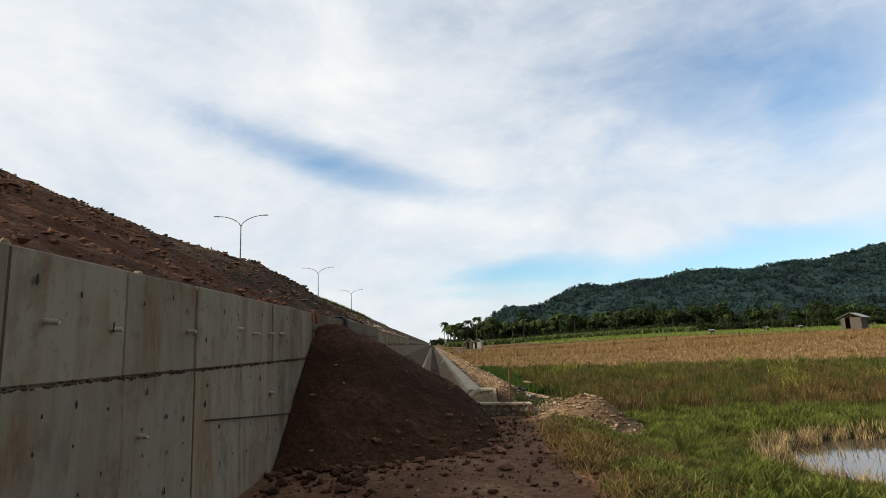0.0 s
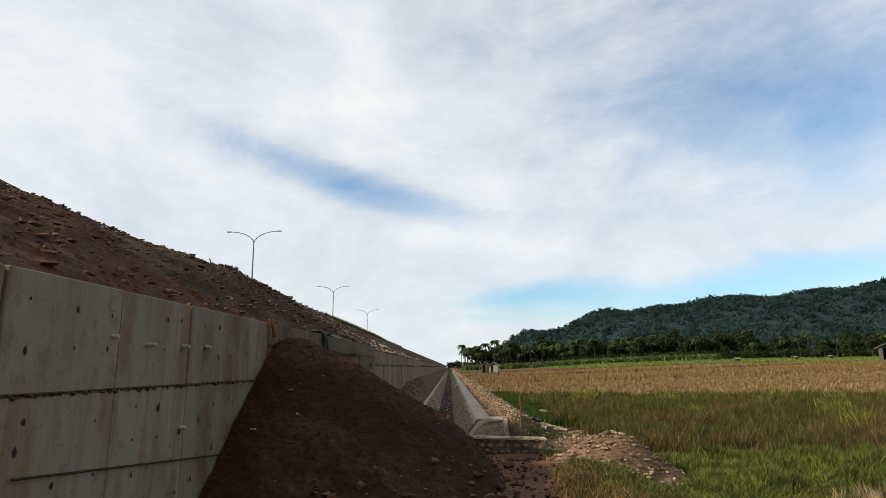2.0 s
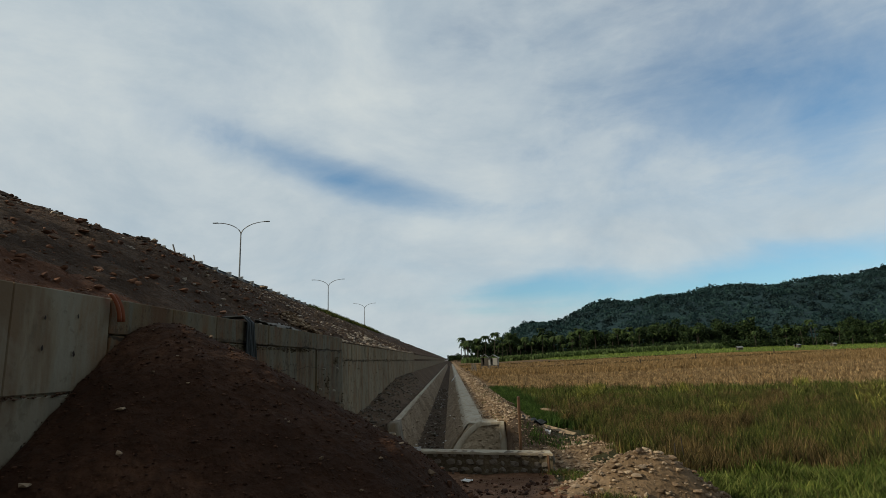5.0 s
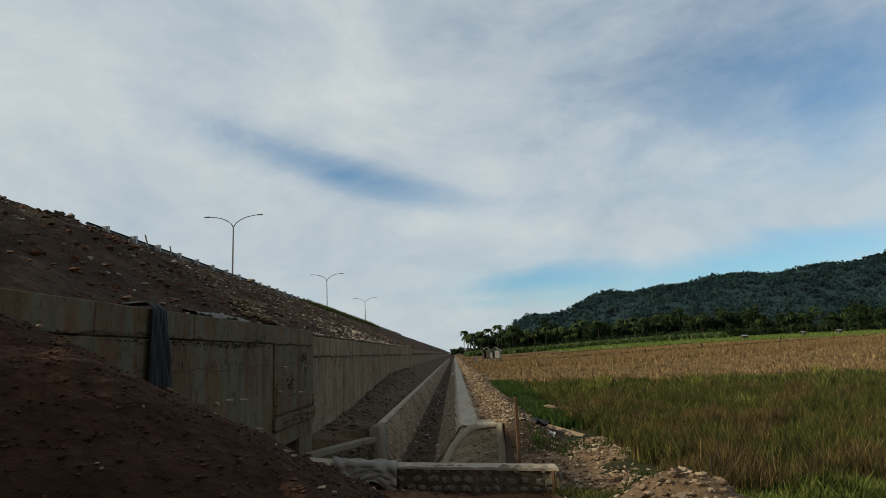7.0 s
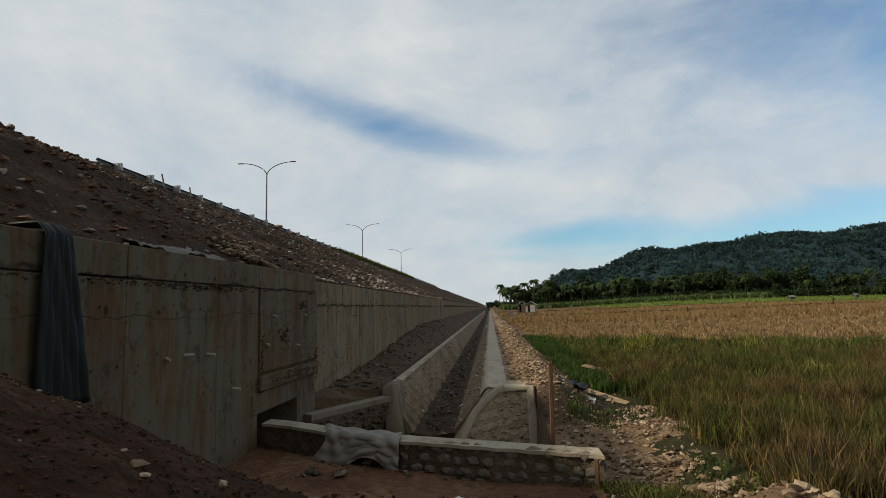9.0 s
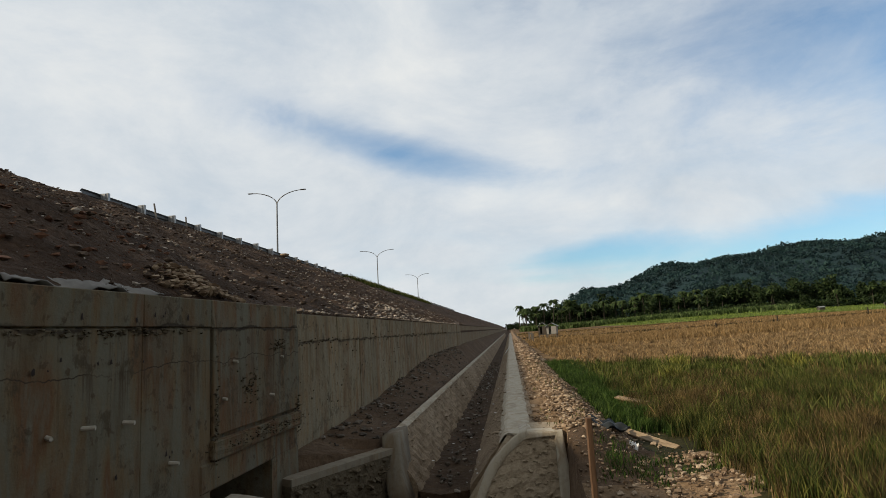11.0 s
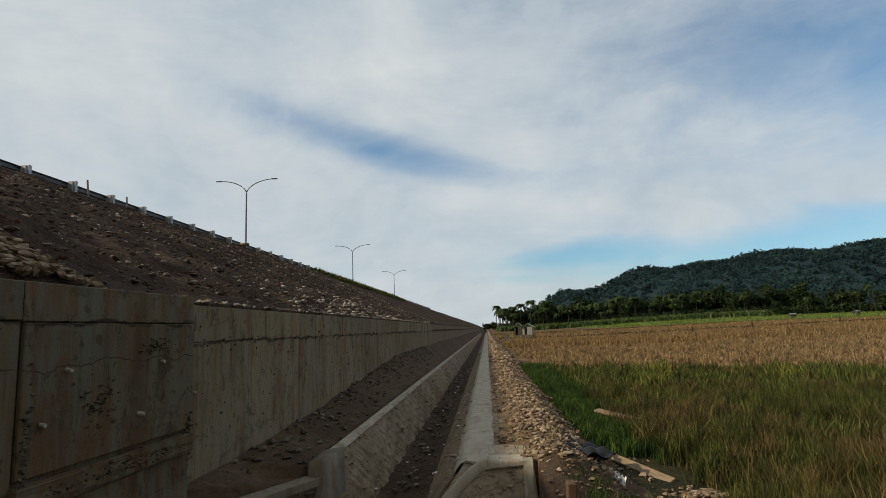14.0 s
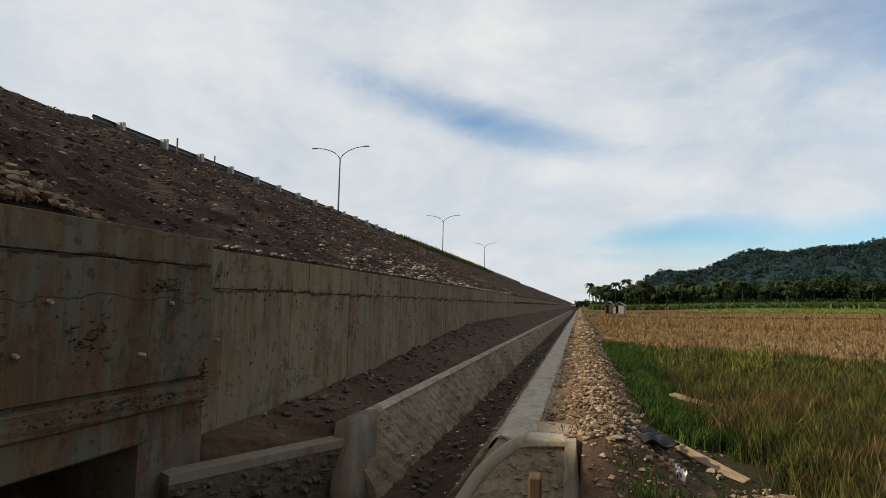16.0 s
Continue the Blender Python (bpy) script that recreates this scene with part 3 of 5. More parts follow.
wall_panels(wall_head, [END_A, 10.75, 11.86, 13.82, 15.6, 16.83], 2.51, WALL_TOP, WALL_X, M_HEADWALL, 0.004, 5)
wall_panels(wall_head, [END_A, 10.75, 11.86, 13.82, 15.6, 16.83], -0.4, 2.495, WALL_X + 0.006, M_HEADWALL, 0.004, 6)
wall_panels(wall_head, [16.83, HEAD_END], 2.50, WALL_TOP, WALL_X + 0.01, M_HEADWALL, 0.006, 7)
wall_panels(wall_head, [16.83, HEAD_END], 1.25, 2.49, WALL_X + 0.03, M_HEADWALL, 0.008, 8)
part("lintel", box_bm(WALL_X - 0.1, WALL_X + 0.06, 16.8, HEAD_END - 0.02, 0.98, 1.20, bevel=0.02, rough=0.008, cuts=3), M_HEADWALL, wall_head)
part("lintel", box_bm(WALL_X - 0.1, WALL_X + 0.012, 16.6, 18.5, 0.655, 0.975, bevel=0.02), M_HEADWALL, wall_head)

wall_back = thing("set_back_wall", "old brown-streaked concrete wall beside the drain", "retaining wall", kind="structure")
part("core", box_bm(BACK_X - 0.4, BACK_X - 0.03, HEAD_END + 0.003, 54, -0.3, WALL_TOP - 0.1), M_OLDWALL, wall_back)
re = random.Random(31)
edges = [HEAD_END + 0.01]
while edges[-1] < 53:
    edges.append(edges[-1] + re.choice((0.61, 1.22, 1.22, 1.8, 2.44)))
wall_panels(wall_back, edges, 2.262, WALL_TOP - 0.07, BACK_X, M_OLDWALL, 0.0015, 9)
wall_panels(wall_back, edges, -0.2, 2.255, BACK_X + 0.006, M_OLDWALL, 0.0015, 10)
wall_far = thing("far_wall", "pale concrete wall running on along the road", "retaining wall", kind="structure")
part("core", box_bm(BACK_X - 0.5, BACK_X - 0.05, 54.0, 330, -0.3, WALL_TOP - 0.1), M_OLDWALL, wall_far)

for host in (wall_new, wall_head):
    host.matrix_world = WALL_TURN

# ---- drain ----
DRAIN_END = 260
drain = thing("lined_drain", "open trapezoid drain of rendered stone with smooth cement copings", "drain", kind="structure")


def lining(name, profile, mat, y0=DRAIN_Y, y1=DRAIN_END, label="", rough=0.012):
    """A long strip of closed section with an uneven face."""
    ys = grid_axis((y0, 40, 0.14), (40, 90, 1.0), (90, y1, 20))
    v, f = [], []
    n = len(profile)
    for j, y in enumerate(ys):
        for i, (x, z) in enumerate(profile):
            s = rough * (math.sin(y * 3.1 + i * 2) + 0.7 * math.sin(y * 7.7 + i * 5) + 0.6 * math.sin(y * 17.3 + i * 3.3))
            v.append((x + s, y, z + s * 0.6))
    for j in range(len(ys) - 1):
        for i in range(n):
            a, b = j * n + i, j * n + (i + 1) % n
            f.append((a, a + n, b + n, b))
    f.append(tuple(range(n)))
    return tagged(mesh_object(name, v, f, mat, drain), label)


lining("left_slope", [(-1.45 + 0.5 * k / 8, COPE - 0.03 - (COPE - 0.03 - FLOOR) * k / 8) for k in range(9)] + [(-0.95, -0.7), (-1.6, -0.7), (-1.6, COPE - 0.03)], M_MASON, label="rough rendered stone side", rough=0.016)
lining("left_coping", [(-1.56, -0.2), (-1.55, COPE + 0.02), (-1.43, COPE + 0.02), (-1.39, COPE - 0.04), (-1.45, COPE - 0.06), (-1.5, -0.2)], M_PLASTER, label="narrow grey cement coping")
lining("right_slope", [(1.3, COPE - 0.05), (1.3, -0.7), (-0.10, -0.7)] + [(-0.10 + 0.72 * k / 8, FLOOR + (COPE - 0.03 - FLOOR) * k / 8) for k in range(9)], M_MASON, label="rough rendered stone side", rough=0.016)
lining("right_coping", [(0.50, COPE - 0.17), (0.555, COPE - 0.085), (0.60, COPE - 0.03), (0.66, COPE - 0.004), (0.84, COPE + 0.004), (1.02, COPE + 0.004), (1.09, COPE - 0.02), (1.10, COPE - 0.17)], M_PLASTER, label="broad grey cement coping")
M_SILT = material("wet silt", earth((0.045, 0.029, 0.018), (0.085, 0.055, 0.034), (0.13, 0.088, 0.057)))
lining("drain_bed", [(-1.0, -0.72), (-1.0, FLOOR + 0.02), (-0.6, FLOOR - 0.05), (-0.4, FLOOR - 0.04), (-0.05, FLOOR + 0.03), (-0.05, -0.72)], M_SILT, label="dark wet silt bed")
# ---- camera-side dirt heap ----
def heap_z(x, y):
    x = x - (0.06 + TOE * (y - HEAD_END))
    dy = np.where(y < 10.15, (10.15 - y) * 0.80, np.clip(y - 10.15, 0, None) * 0.66)
    r = np.sqrt((0.62 * (x + 2.40)) ** 2 + dy ** 2 + 0.04) + 0.4 * np.clip(x + 0.2, 0, None) ** 2
    return np.maximum(2.82 - r + (0.05 * wob(x, y, 2.1, 4) + 0.03 * wob(x, y, 5.5, 1) + 0.022 * wob(x, y, 13.0, 6)) * smooth01(0, 0.5, r), -0.1)


hx, hy = np.arange(-2.645, 1.6, 0.045), np.arange(6.8, 15.9, 0.045)
heap = sheet("earth_mound", hx, hy, heap_z, M_RED, None, smooth=False, warp=lambda x, y: 0.06 + TOE * (y - HEAD_END))
tagged(heap, "steep heap of dumped red-brown soil against the wall", "earth mound")


# ---- ends of the drain lining and wing wall ----
def slab_bm(quad, depth, axis):
    """A thick plate over four corners."""
    bm = bmesh.new()
    a = [bm.verts.new(p) for p in quad]
    b = [bm.verts.new(Vector(p) + Vector(axis) * depth) for p in quad]
    bm.faces.new(a[::-1]), bm.faces.new(b)
    for k in range(4):
        bm.faces.new((a[k], a[(k + 1) % 4], b[(k + 1) % 4], b[k]))
    bmesh.ops.recalc_face_normals(bm, faces=list(bm.faces))
    return bm


E0 = DRAIN_Y
M_ENDFACE = material("tan rough render", earth((0.30, 0.24, 0.165), (0.43, 0.355, 0.26), (0.54, 0.46, 0.35), 1.6, 0.03))
# the end of the right bank leans back like its sides
LEAN = 0.62


def end_y(z, proud=0.0):
    return E0 - 0.02 - proud - LEAN * (COPE - z) / (COPE + 0.6)


def end_plate(name, corners, proud, mat, label, cuts=10, rough=0.012, depth=0.35):
    """A thick leaning plate with an uneven, softened face."""
    bm = bmesh.new()
    n = cuts + 1
    rows = []
    for j in range(n):
        for i in range(n):
            u, v = i / cuts, j / cuts
            a = Vector(corners[0]).lerp(Vector(corners[1]), u)
            c = Vector(corners[3]).lerp(Vector(corners[2]), u)
            q = a.lerp(c, v)
            edge = min(u, 1 - u, v, 1 - v)
            soft = 0.03 * max(0.0, 1 - edge * cuts / 1.5)
            rows.append(bm.verts.new((q.x, end_y(q.y, proud) + soft + rough * (math.sin(q.x * 23 + q.y * 9) + math.sin(q.y * 31 - q.x * 7)), q.y)))
    for j in range(cuts):
        for i in range(cuts):
            bm.faces.new((rows[j * n + i], rows[j * n + i + 1], rows[(j + 1) * n + i + 1], rows[(j + 1) * n + i]))
    rim = [e for e in bm.edges if e.is_boundary]
    r = bmesh.ops.extrude_edge_only(bm, edges=rim)
    for q in r["geom"]:
        if isinstance(q, bmesh.types.BMVert):
            q.co.y += depth
    bmesh.ops.recalc_face_normals(bm, faces=list(bm.faces))
    return part(name, bm, mat, drain, label, smooth=False)


end_plate("end_face", [(-0.08, -0.6), (1.60, -0.6), (1.60, COPE - 0.02), (0.66, COPE - 0.02)], 0.0, M_ENDFACE, "rough rendered end face", 16, 0.014, 1.2)


def end_band(points, wide, proud, mat, label, deep=0.9):
    """A smooth cement band bent along the edge of the end face."""
    bm = bmesh.new()
    rings = []
    for k, (x, z) in enumerate(points):
        a, b = points[max(k - 1, 0)], points[min(k + 1, len(points) - 1)]
        t = Vector((b[0] - a[0], 0, b[1] - a[1])).normalized()
        side = Vector((-t.z, 0, t.x)) * wide / 2
        c = Vector((x, end_y(z, proud), z))
        rings.append([bm.verts.new(c + q) for q in (side * 1.0 + Vector((0, deep, 0)), side * 1.0 + Vector((0, 0.03, 0)), side * 0.75, side * -0.75, side * -1.0 + Vector((0, 0.03, 0)), side * -1.0 + Vector((0, deep, 0)))])
    for p, q in zip(rings, rings[1:]):
        for k in range(6):
            bm.faces.new((p[k], p[(k + 1) % 6], q[(k + 1) % 6], q[k]))
    bm.faces.new(rings[0]), bm.faces.new(rings[-1][::-1])
    bmesh.ops.recalc_face_normals(bm, faces=list(bm.faces))
    return part("end_strip", bm, mat, drain, label, smooth=True)


CURVE = [(0.10, -0.62), (0.15, -0.50), (0.21, -0.35), (0.29, -0.20), (0.39, -0.05), (0.50, 0.08), (0.63, 0.21), (0.77, 0.32), (0.90, 0.40), (1.02, 0.44)]
end_band(CURVE, 0.15, 0.06, M_PLASTER, "smooth cement edging")
end_plate("end_strip", [(0.92, COPE - 0.11), (1.62, COPE - 0.06), (1.62, COPE + 0.012), (0.70, COPE + 0.008)], 0.05, M_PLASTER, "smooth cement edging", 8, 0.004)
end_plate("end_strip", [(1.46, -0.6), (1.70, -0.6), (1.62, COPE + 0.012), (1.48, COPE + 0.012)], 0.058, M_PLASTER, "smooth cement edging", 8, 0.004)
end_band([(-1.46, 0.50), (-1.43, 0.30), (-1.38, 0.05), (-1.31, -0.25), (-1.20, -0.62)], 0.32, 0.02, M_DARKPLASTER, "smooth cement edging")

wing = thing("wing_wall", "low stone wing wall with a cement coping beside the culvert", "wing wall", kind="structure")
WA, WB = Vector((-1.58, 20.85, 0)), Vector((-2.66, 18.8, 0))
wn = Vector((-(WB - WA).y, (WB - WA).x, 0)).normalized()
if wn.y > 0:
    wn = -wn
part("masonry", slab_bm([WA + Vector((0, 0, -0.6)), WB + Vector((0, 0, -0.6)), WB + Vector((0, 0, 0.2)), WA + Vector((0, 0, 0.2))], 0.22, wn), M_SHADEMASON, wing)
part("coping", slab_bm([WA + wn * -0.05 + Vector((0, 0, 0.2)), WB + wn * -0.05 + Vector((0, 0, 0.2)), WB + wn * -0.05 + Vector((0, 0, 0.30)), WA + wn * -0.05 + Vector((0, 0, 0.30))], 0.28, wn), M_DARKPLASTER, wing)

# ---- low masonry wall across the basin ----
sill = thing("masonry_wall", "low rough stone wall with a pale cement top", "masonry wall")
sx = np.linspace(-2.66, 1.96, 40)
SILL_TOP, SILL_W = 0.50, 0.32


def sill_strip(name, z0, z1, front, back, mat, label=""):
    v, f = [], []
    for i, x in enumerate(sx):
        y = float(sill_y(x))
        w1 = 0.012 * math.sin(i * 1.9) + 0.008 * math.sin(i * 4.3)
        v += [(x, y + front + w1, z0), (x, y + front + w1, z1 + w1 * 0.12), (x, y + back, z1 - w1 * 0.12), (x, y + back, z0)]
    for i in range(len(sx) - 1):
        for k in range(4):
            a, b = i * 4 + k, i * 4 + (k + 1) % 4
            f.append((a, b, b + 4, a + 4))
    f += [(3, 2, 1, 0), tuple(len(v) - 4 + k for k in range(4))]
    return tagged(mesh_object(name, v, f, mat, sill), label)


sill_strip("core", -0.62, SILL_TOP - 0.04, 0.04, SILL_W, M_SHADEMASON)
sill_strip("coping", SILL_TOP - 0.04, SILL_TOP, 0.0, SILL_W + 0.02, M_PLASTER, "pale cement coping")


def stone_mesh(seed):
    rnd = random.Random(seed)
    bm = bmesh.new()
    bmesh.ops.create_icosphere(bm, subdivisions=1, radius=0.5)
    for v in bm.verts:
        v.co *= rnd.uniform(0.75, 1.15)
    me = bpy.data.meshes.new("stone")
    bm.to_mesh(me)
    bm.free()
    me.materials.append(M_GREYSTONE)
    return me


stone_kinds = [stone_mesh(k) for k in range(6)]
rs = random.Random(11)
z = 0.0
while z < SILL_TOP - 0.08:
    x, hgt = -0.45 + rs.uniform(0, 0.1), rs.uniform(0.11, 0.15)
    while x < 1.95:
        wid = rs.uniform(0.12, 0.24)
        ob = new("stone", rs.choice(stone_kinds))
        ob.parent = sill
        ob.location = (x + wid / 2, float(sill_y(x + wid / 2)) + rs.uniform(0.055, 0.085), z + hgt / 2 + rs.uniform(-0.02, 0.02))
        ob.scale = (wid * 1.05, 0.13, hgt * 1.1)
        ob.rotation_euler = (rs.uniform(-0.2, 0.2), rs.uniform(-0.25, 0.25), rs.uniform(-0.2, 0.2))
        x += wid
    z += hgt
for k in range(4):
    ob = new("stone", rs.choice(stone_kinds))
    ob.parent = sill
    ob.location, ob.scale = (1.97, float(sill_y(1.96)) + 0.16, -0.12 + 0.16 * k), (0.10, 0.26, 0.17)


def cloth(name, label, category, cols, rows, place, mat, thick=0.012):
    v = [place(i / cols, j / rows) for j in range(rows + 1) for i in range(cols + 1)]
    f = [(j * (cols + 1) + i, j * (cols + 1) + i + 1, (j + 1) * (cols + 1) + i + 1, (j + 1) * (cols + 1) + i) for j in range(rows) for i in range(cols)]
    ob = mesh_object(name, v, f, mat, smooth=True)
    m = ob.modifiers.new("thickness", "SOLIDIFY")
    m.thickness = thick
    return tagged(ob, label, category)


def sack_place(u, v):
    x = -1.62 + 1.2 * u + 0.16 * (1 - u) * math.sin(v * 3)
    y0 = float(sill_y(x))
    s = v * 0.85 - 0.26
    fold = 0.035 * math.sin(u * 8 + v * 6 + 2 * math.sin(v * 4 + u * 3)) + 0.02 * math.sin(u * 21 - v * 13 + 2 * math.sin(u * 6)) + 0.012 * math.sin(v * 27 + u * 11)
    if s < 0:
        return (x, y0 - s * 1.1 - 0.02, SILL_TOP + 0.022 + 0.5 * abs(fold))
    drop = s * (0.62 + 0.25 * math.sin(u * 7))
    return (x - 0.22 * s * (1 - u), y0 - 0.035 - abs(fold) - 0.10 * s, SILL_TOP + 0.012 - drop)


cloth("sacking_cloth", "crumpled grey sacking draped over a low wall", "cloth", 60, 34, sack_place, M_SACK)


def tarp_place(u, v):
    w2 = 0.10 + 0.30 * v ** 0.7
    y = 12.86 + 0.14 * v + (u - 0.5) * w2 * 1.5
    fold = 0.03 * math.sin(u * 19) * (0.4 + v) + 0.01 * math.sin(v * 15 + u * 5)
    if v < 0.12:
        return (WALL_X - 0.35 + 0.35 * v / 0.12, y, WALL_TOP + 0.05 + abs(fold))
    return (WALL_X + 0.05 + abs(fold), y, WALL_TOP + 0.04 - 1.65 * (v - 0.12))


cloth("tarpaulin", "dark blue-black tarpaulin hanging in folds over the wall", "tarpaulin", 22, 26, tarp_place, M_TARP).matrix_world = WALL_TURN


def flap_place(u, v):
    a = v * 1.5
    return (WALL_X + 0.03 + 0.05 * math.sin(a * 1.4) + 0.02 * math.sin(u * 9), END_A - 0.11 + 0.08 * u + 0.10 * v, WALL_TOP + 0.03 - 0.24 * v ** 1.3)


cloth("orange_sheet", "rust-orange plastic sheet curled over the wall corner", "plastic sheet", 8, 10, flap_place, M_ORANGE).matrix_world = WALL_TURN


# A low rippled sheet stands for a lumpy concrete spill on the wall.
def spill_place(u, v):
    return (-2.78 - (0.25 + 0.25 * math.sin(u * 5) ** 2) * v, 14.2 + 1.9 * u, WALL_TOP + 0.03 + 0.12 * v + 0.03 * math.sin(u * 13 + v * 4) + 0.018 * math.sin(u * 41 + v * 9))


cloth("old_sheet", "lumpy grey concrete spill lying on the wall top", "plastic sheet", 30, 6, spill_place, material("grey concrete spill", plain((0.17, 0.16, 0.145), 0.8, 0, 0.5))).matrix_world = WALL_TURN

M_JOINT = material("rusty joint filler", plain((0.085, 0.05, 0.03), 0.9, 0, 0.4, 14))
# ---- weep pipes, tie holes, bar ----
bmp = tube_bm([(-0.12, 0, 0), (0.11, 0.0, -0.012)], 0.022, 8, cap=False)
tube_bm([(0.11, 0.0, -0.012), (-0.02, 0, 0)], 0.017, 8, bmp, cap=True)
pipe_me = bpy.data.meshes.new("weep_pipe")
bmp.to_mesh(pipe_me)
bmp.free()
pipe_me.materials.append(M_PIPE)
for k, (y, zz) in enumerate([(2.1, 2.40), (2.73, 2.41), (3.45, 2.38), (4.66, 2.39), (5.95, 2.45), (6.5, 2.40), (7.14, 2.41), (7.64, 2.42), (3.87, 1.56), (7.2, 1.62), (17.3, 2.09), (18.72, 2.08), (15.36, 1.65), (14.5, 1.67), (14.87, 1.68), (13.68, 1.14), (16.06, 1.14), (19.9, 1.62), (17.05, 1.66), (18.33, 1.57)]):
    ob = new("weep_pipe", pipe_me)
    ob.location = (WALL_X + (0.02 if y < 19.5 else -0.2), y, zz)
    ob.rotation_euler = (0, 0.06 * math.sin(k * 2.1), 0.35 * math.sin(k * 3.7))
    ob.scale = (0.35 + 0.4 * math.sin(k * 1.7) ** 2, 0.9, 0.9)
    ob.parent = wall_new if y < END_A else (wall_head if y < 19.5 else wall_back)
# Rusty pits drawn as flat dark patches, their inner shade put into the colour.
hole_mes = []
for k in range(4):
    bm = bmesh.new()
    rnd = random.Random(40 + k)
    c = bm.verts.new((0.006, 0, 0))
    ring = [bm.verts.new((0.0, math.cos(a * math.tau / 9) * rnd.uniform(0.6, 1.2), math.sin(a * math.tau / 9) * rnd.uniform(0.7, 1.5))) for a in range(9)]
    for a in range(9):
        bm.faces.new((c, ring[a], ring[(a + 1) % 9]))
    me = bpy.data.meshes.new("tie_hole")
    bm.to_mesh(me)
    bm.free()
    me.materials.append(M_RUST)
    hole_mes.append(me)
rnd = random.Random(5)
for p in range(-2, 6):
    for col in (0.22, 0.55, 0.86):
        for zz in (2.62, 2.33, 1.84, 1.62, 1.36, 1.05):
            if rnd.random() < 0.8:
                ob = new("tie_hole", rnd.choice(hole_mes))
                s = rnd.uniform(0.010, 0.021)
                ob.location, ob.scale = (WALL_X + 0.0155, 2.40 + 1.22 * (p + col) + rnd.uniform(-0.08, 0.08), zz + rnd.uniform(-0.06, 0.06)), (0.6, s, s * rnd.uniform(0.8, 1.9))
                ob.parent = wall_new
for k in range(34):
    ob = new("tie_hole", rnd.choice(hole_mes))
    s = rnd.uniform(0.010, 0.022)
    ob.location, ob.scale = (WALL_X + 0.0185, rnd.uniform(13.0, 16.6), rnd.choice((2.62, 2.2, 1.68, 1.2)) + rnd.uniform(-0.05, 0.05)), (0.6, s, s * rnd.uniform(0.8, 2.2))
    ob.parent = wall_head
rebar = part("steel_bar", tube_bm([(WALL_X + 0.035, 5.05, 1.52), (WALL_X + 0.037, 6.7, 1.36), (WALL_X + 0.035, 8.40, 1.20)], 0.009, 6), M_RUST)
rebar.matrix_world = WALL_TURN
tagged(rebar, "thin dark steel bar fixed along the wall", "steel bar")
for y, z0, z1, wd in ((2.40, LIFT, WALL_TOP - 0.01, 0.035), (2.40, 0.5, LIFT - 0.03, 0.025), (6.06, LIFT, WALL_TOP - 0.01, 0.022), (4.84, 0.5, LIFT - 0.03, 0.03)):
    part("joint_strip", box_bm(WALL_X - 0.03, WALL_X + 0.004, y - wd / 2, y + wd / 2, z0, z1, bevel=0.004), M_JOINT, wall_new, "rusty brown joint filler")
# mortar lips squeezed out along the pour joint
lip = []
for k in range(500):
    y = rnd.uniform(-1, END_A)
    lip.append((WALL_X + 0.012, y, LIFT + rnd.uniform(-0.018, 0.010)))
rocks("mortar_lip", lip, [rnd.uniform(0.014, 0.042) for _ in lip], M_JOINT, wall_new, 0.6, 8)

# honeycombed concrete where the old pours were badly filled
comb, comb_size = [], []
for yc, zc, wy, wz, n1 in ((18.2, 1.10, 1.1, 0.07, 260), (17.75, 1.75, 0.28, 0.22, 70), (18.6, 2.25, 0.35, 0.10, 60), (15.2, 2.46, 1.4, 0.04, 120), (16.9, 1.4, 0.05, 0.7, 70), (13.2, 2.47, 1.2, 0.03, 80), (19.3, 1.2, 0.06, 0.35, 60)):
    for k in range(n1):
        comb.append((WALL_X + (0.058 if zc == 1.10 else 0.03 if yc > 16.85 else 0.008), rnd.gauss(yc, wy * 0.5), rnd.gauss(zc, wz * 0.5)))
        comb_size.append(rnd.uniform(0.012, 0.055))
tagged(rocks("honeycomb", comb, comb_size, M_COMB, wall_head, 0.6, 81), "crumbling honeycombed concrete", kind="stuff")
drips = []
for k in range(420):
    drips.append((BACK_X + 0.006, rnd.uniform(19.6, 44), 2.258 + rnd.gauss(0, 0.03) if rnd.random() < 0.6 else rnd.uniform(0.9, 2.7)))
tagged(rocks("honeycomb", drips, [rnd.uniform(0.015, 0.06) for _ in drips], M_COMB, wall_back, 0.8, 82), "crumbling honeycombed concrete", kind="stuff")

# ---- guard rail ----
rail = thing("guard_rail", "galvanised steel crash barrier seen from behind", "guard rail")
bm_post = box_bm(-0.05, 0.05, -0.06, 0.06, -0.5, 0.78, bevel=0.008)
post0 = part("post", bm_post, M_STEEL, rail)
block0 = part("spacer", box_bm(-0.24, -0.05, -0.08, 0.08, 0.42, 0.77, bevel=0.01), M_STEEL, post0)
RAIL_N = 64
for k in range(RAIL_N):
    y = RAIL_Y0 + 2.1 * k
    zz = ROAD_Z - 0.32 + 0.02 * math.sin(k * 1.3)
    post = post0
    if k:
        post, block = post0.copy(), block0.copy()
        scene.collection.objects.link(post)
        scene.collection.objects.link(block)
        block.parent = post
    post.location = (RAIL_X, y, zz)
wave = [(-0.25, 0.44), (-0.31, 0.49), (-0.31, 0.53), (-0.25, 0.57), (-0.25, 0.62), (-0.31, 0.66), (-0.31, 0.70), (-0.25, 0.75)]
bm = bmesh.new()
prev = None
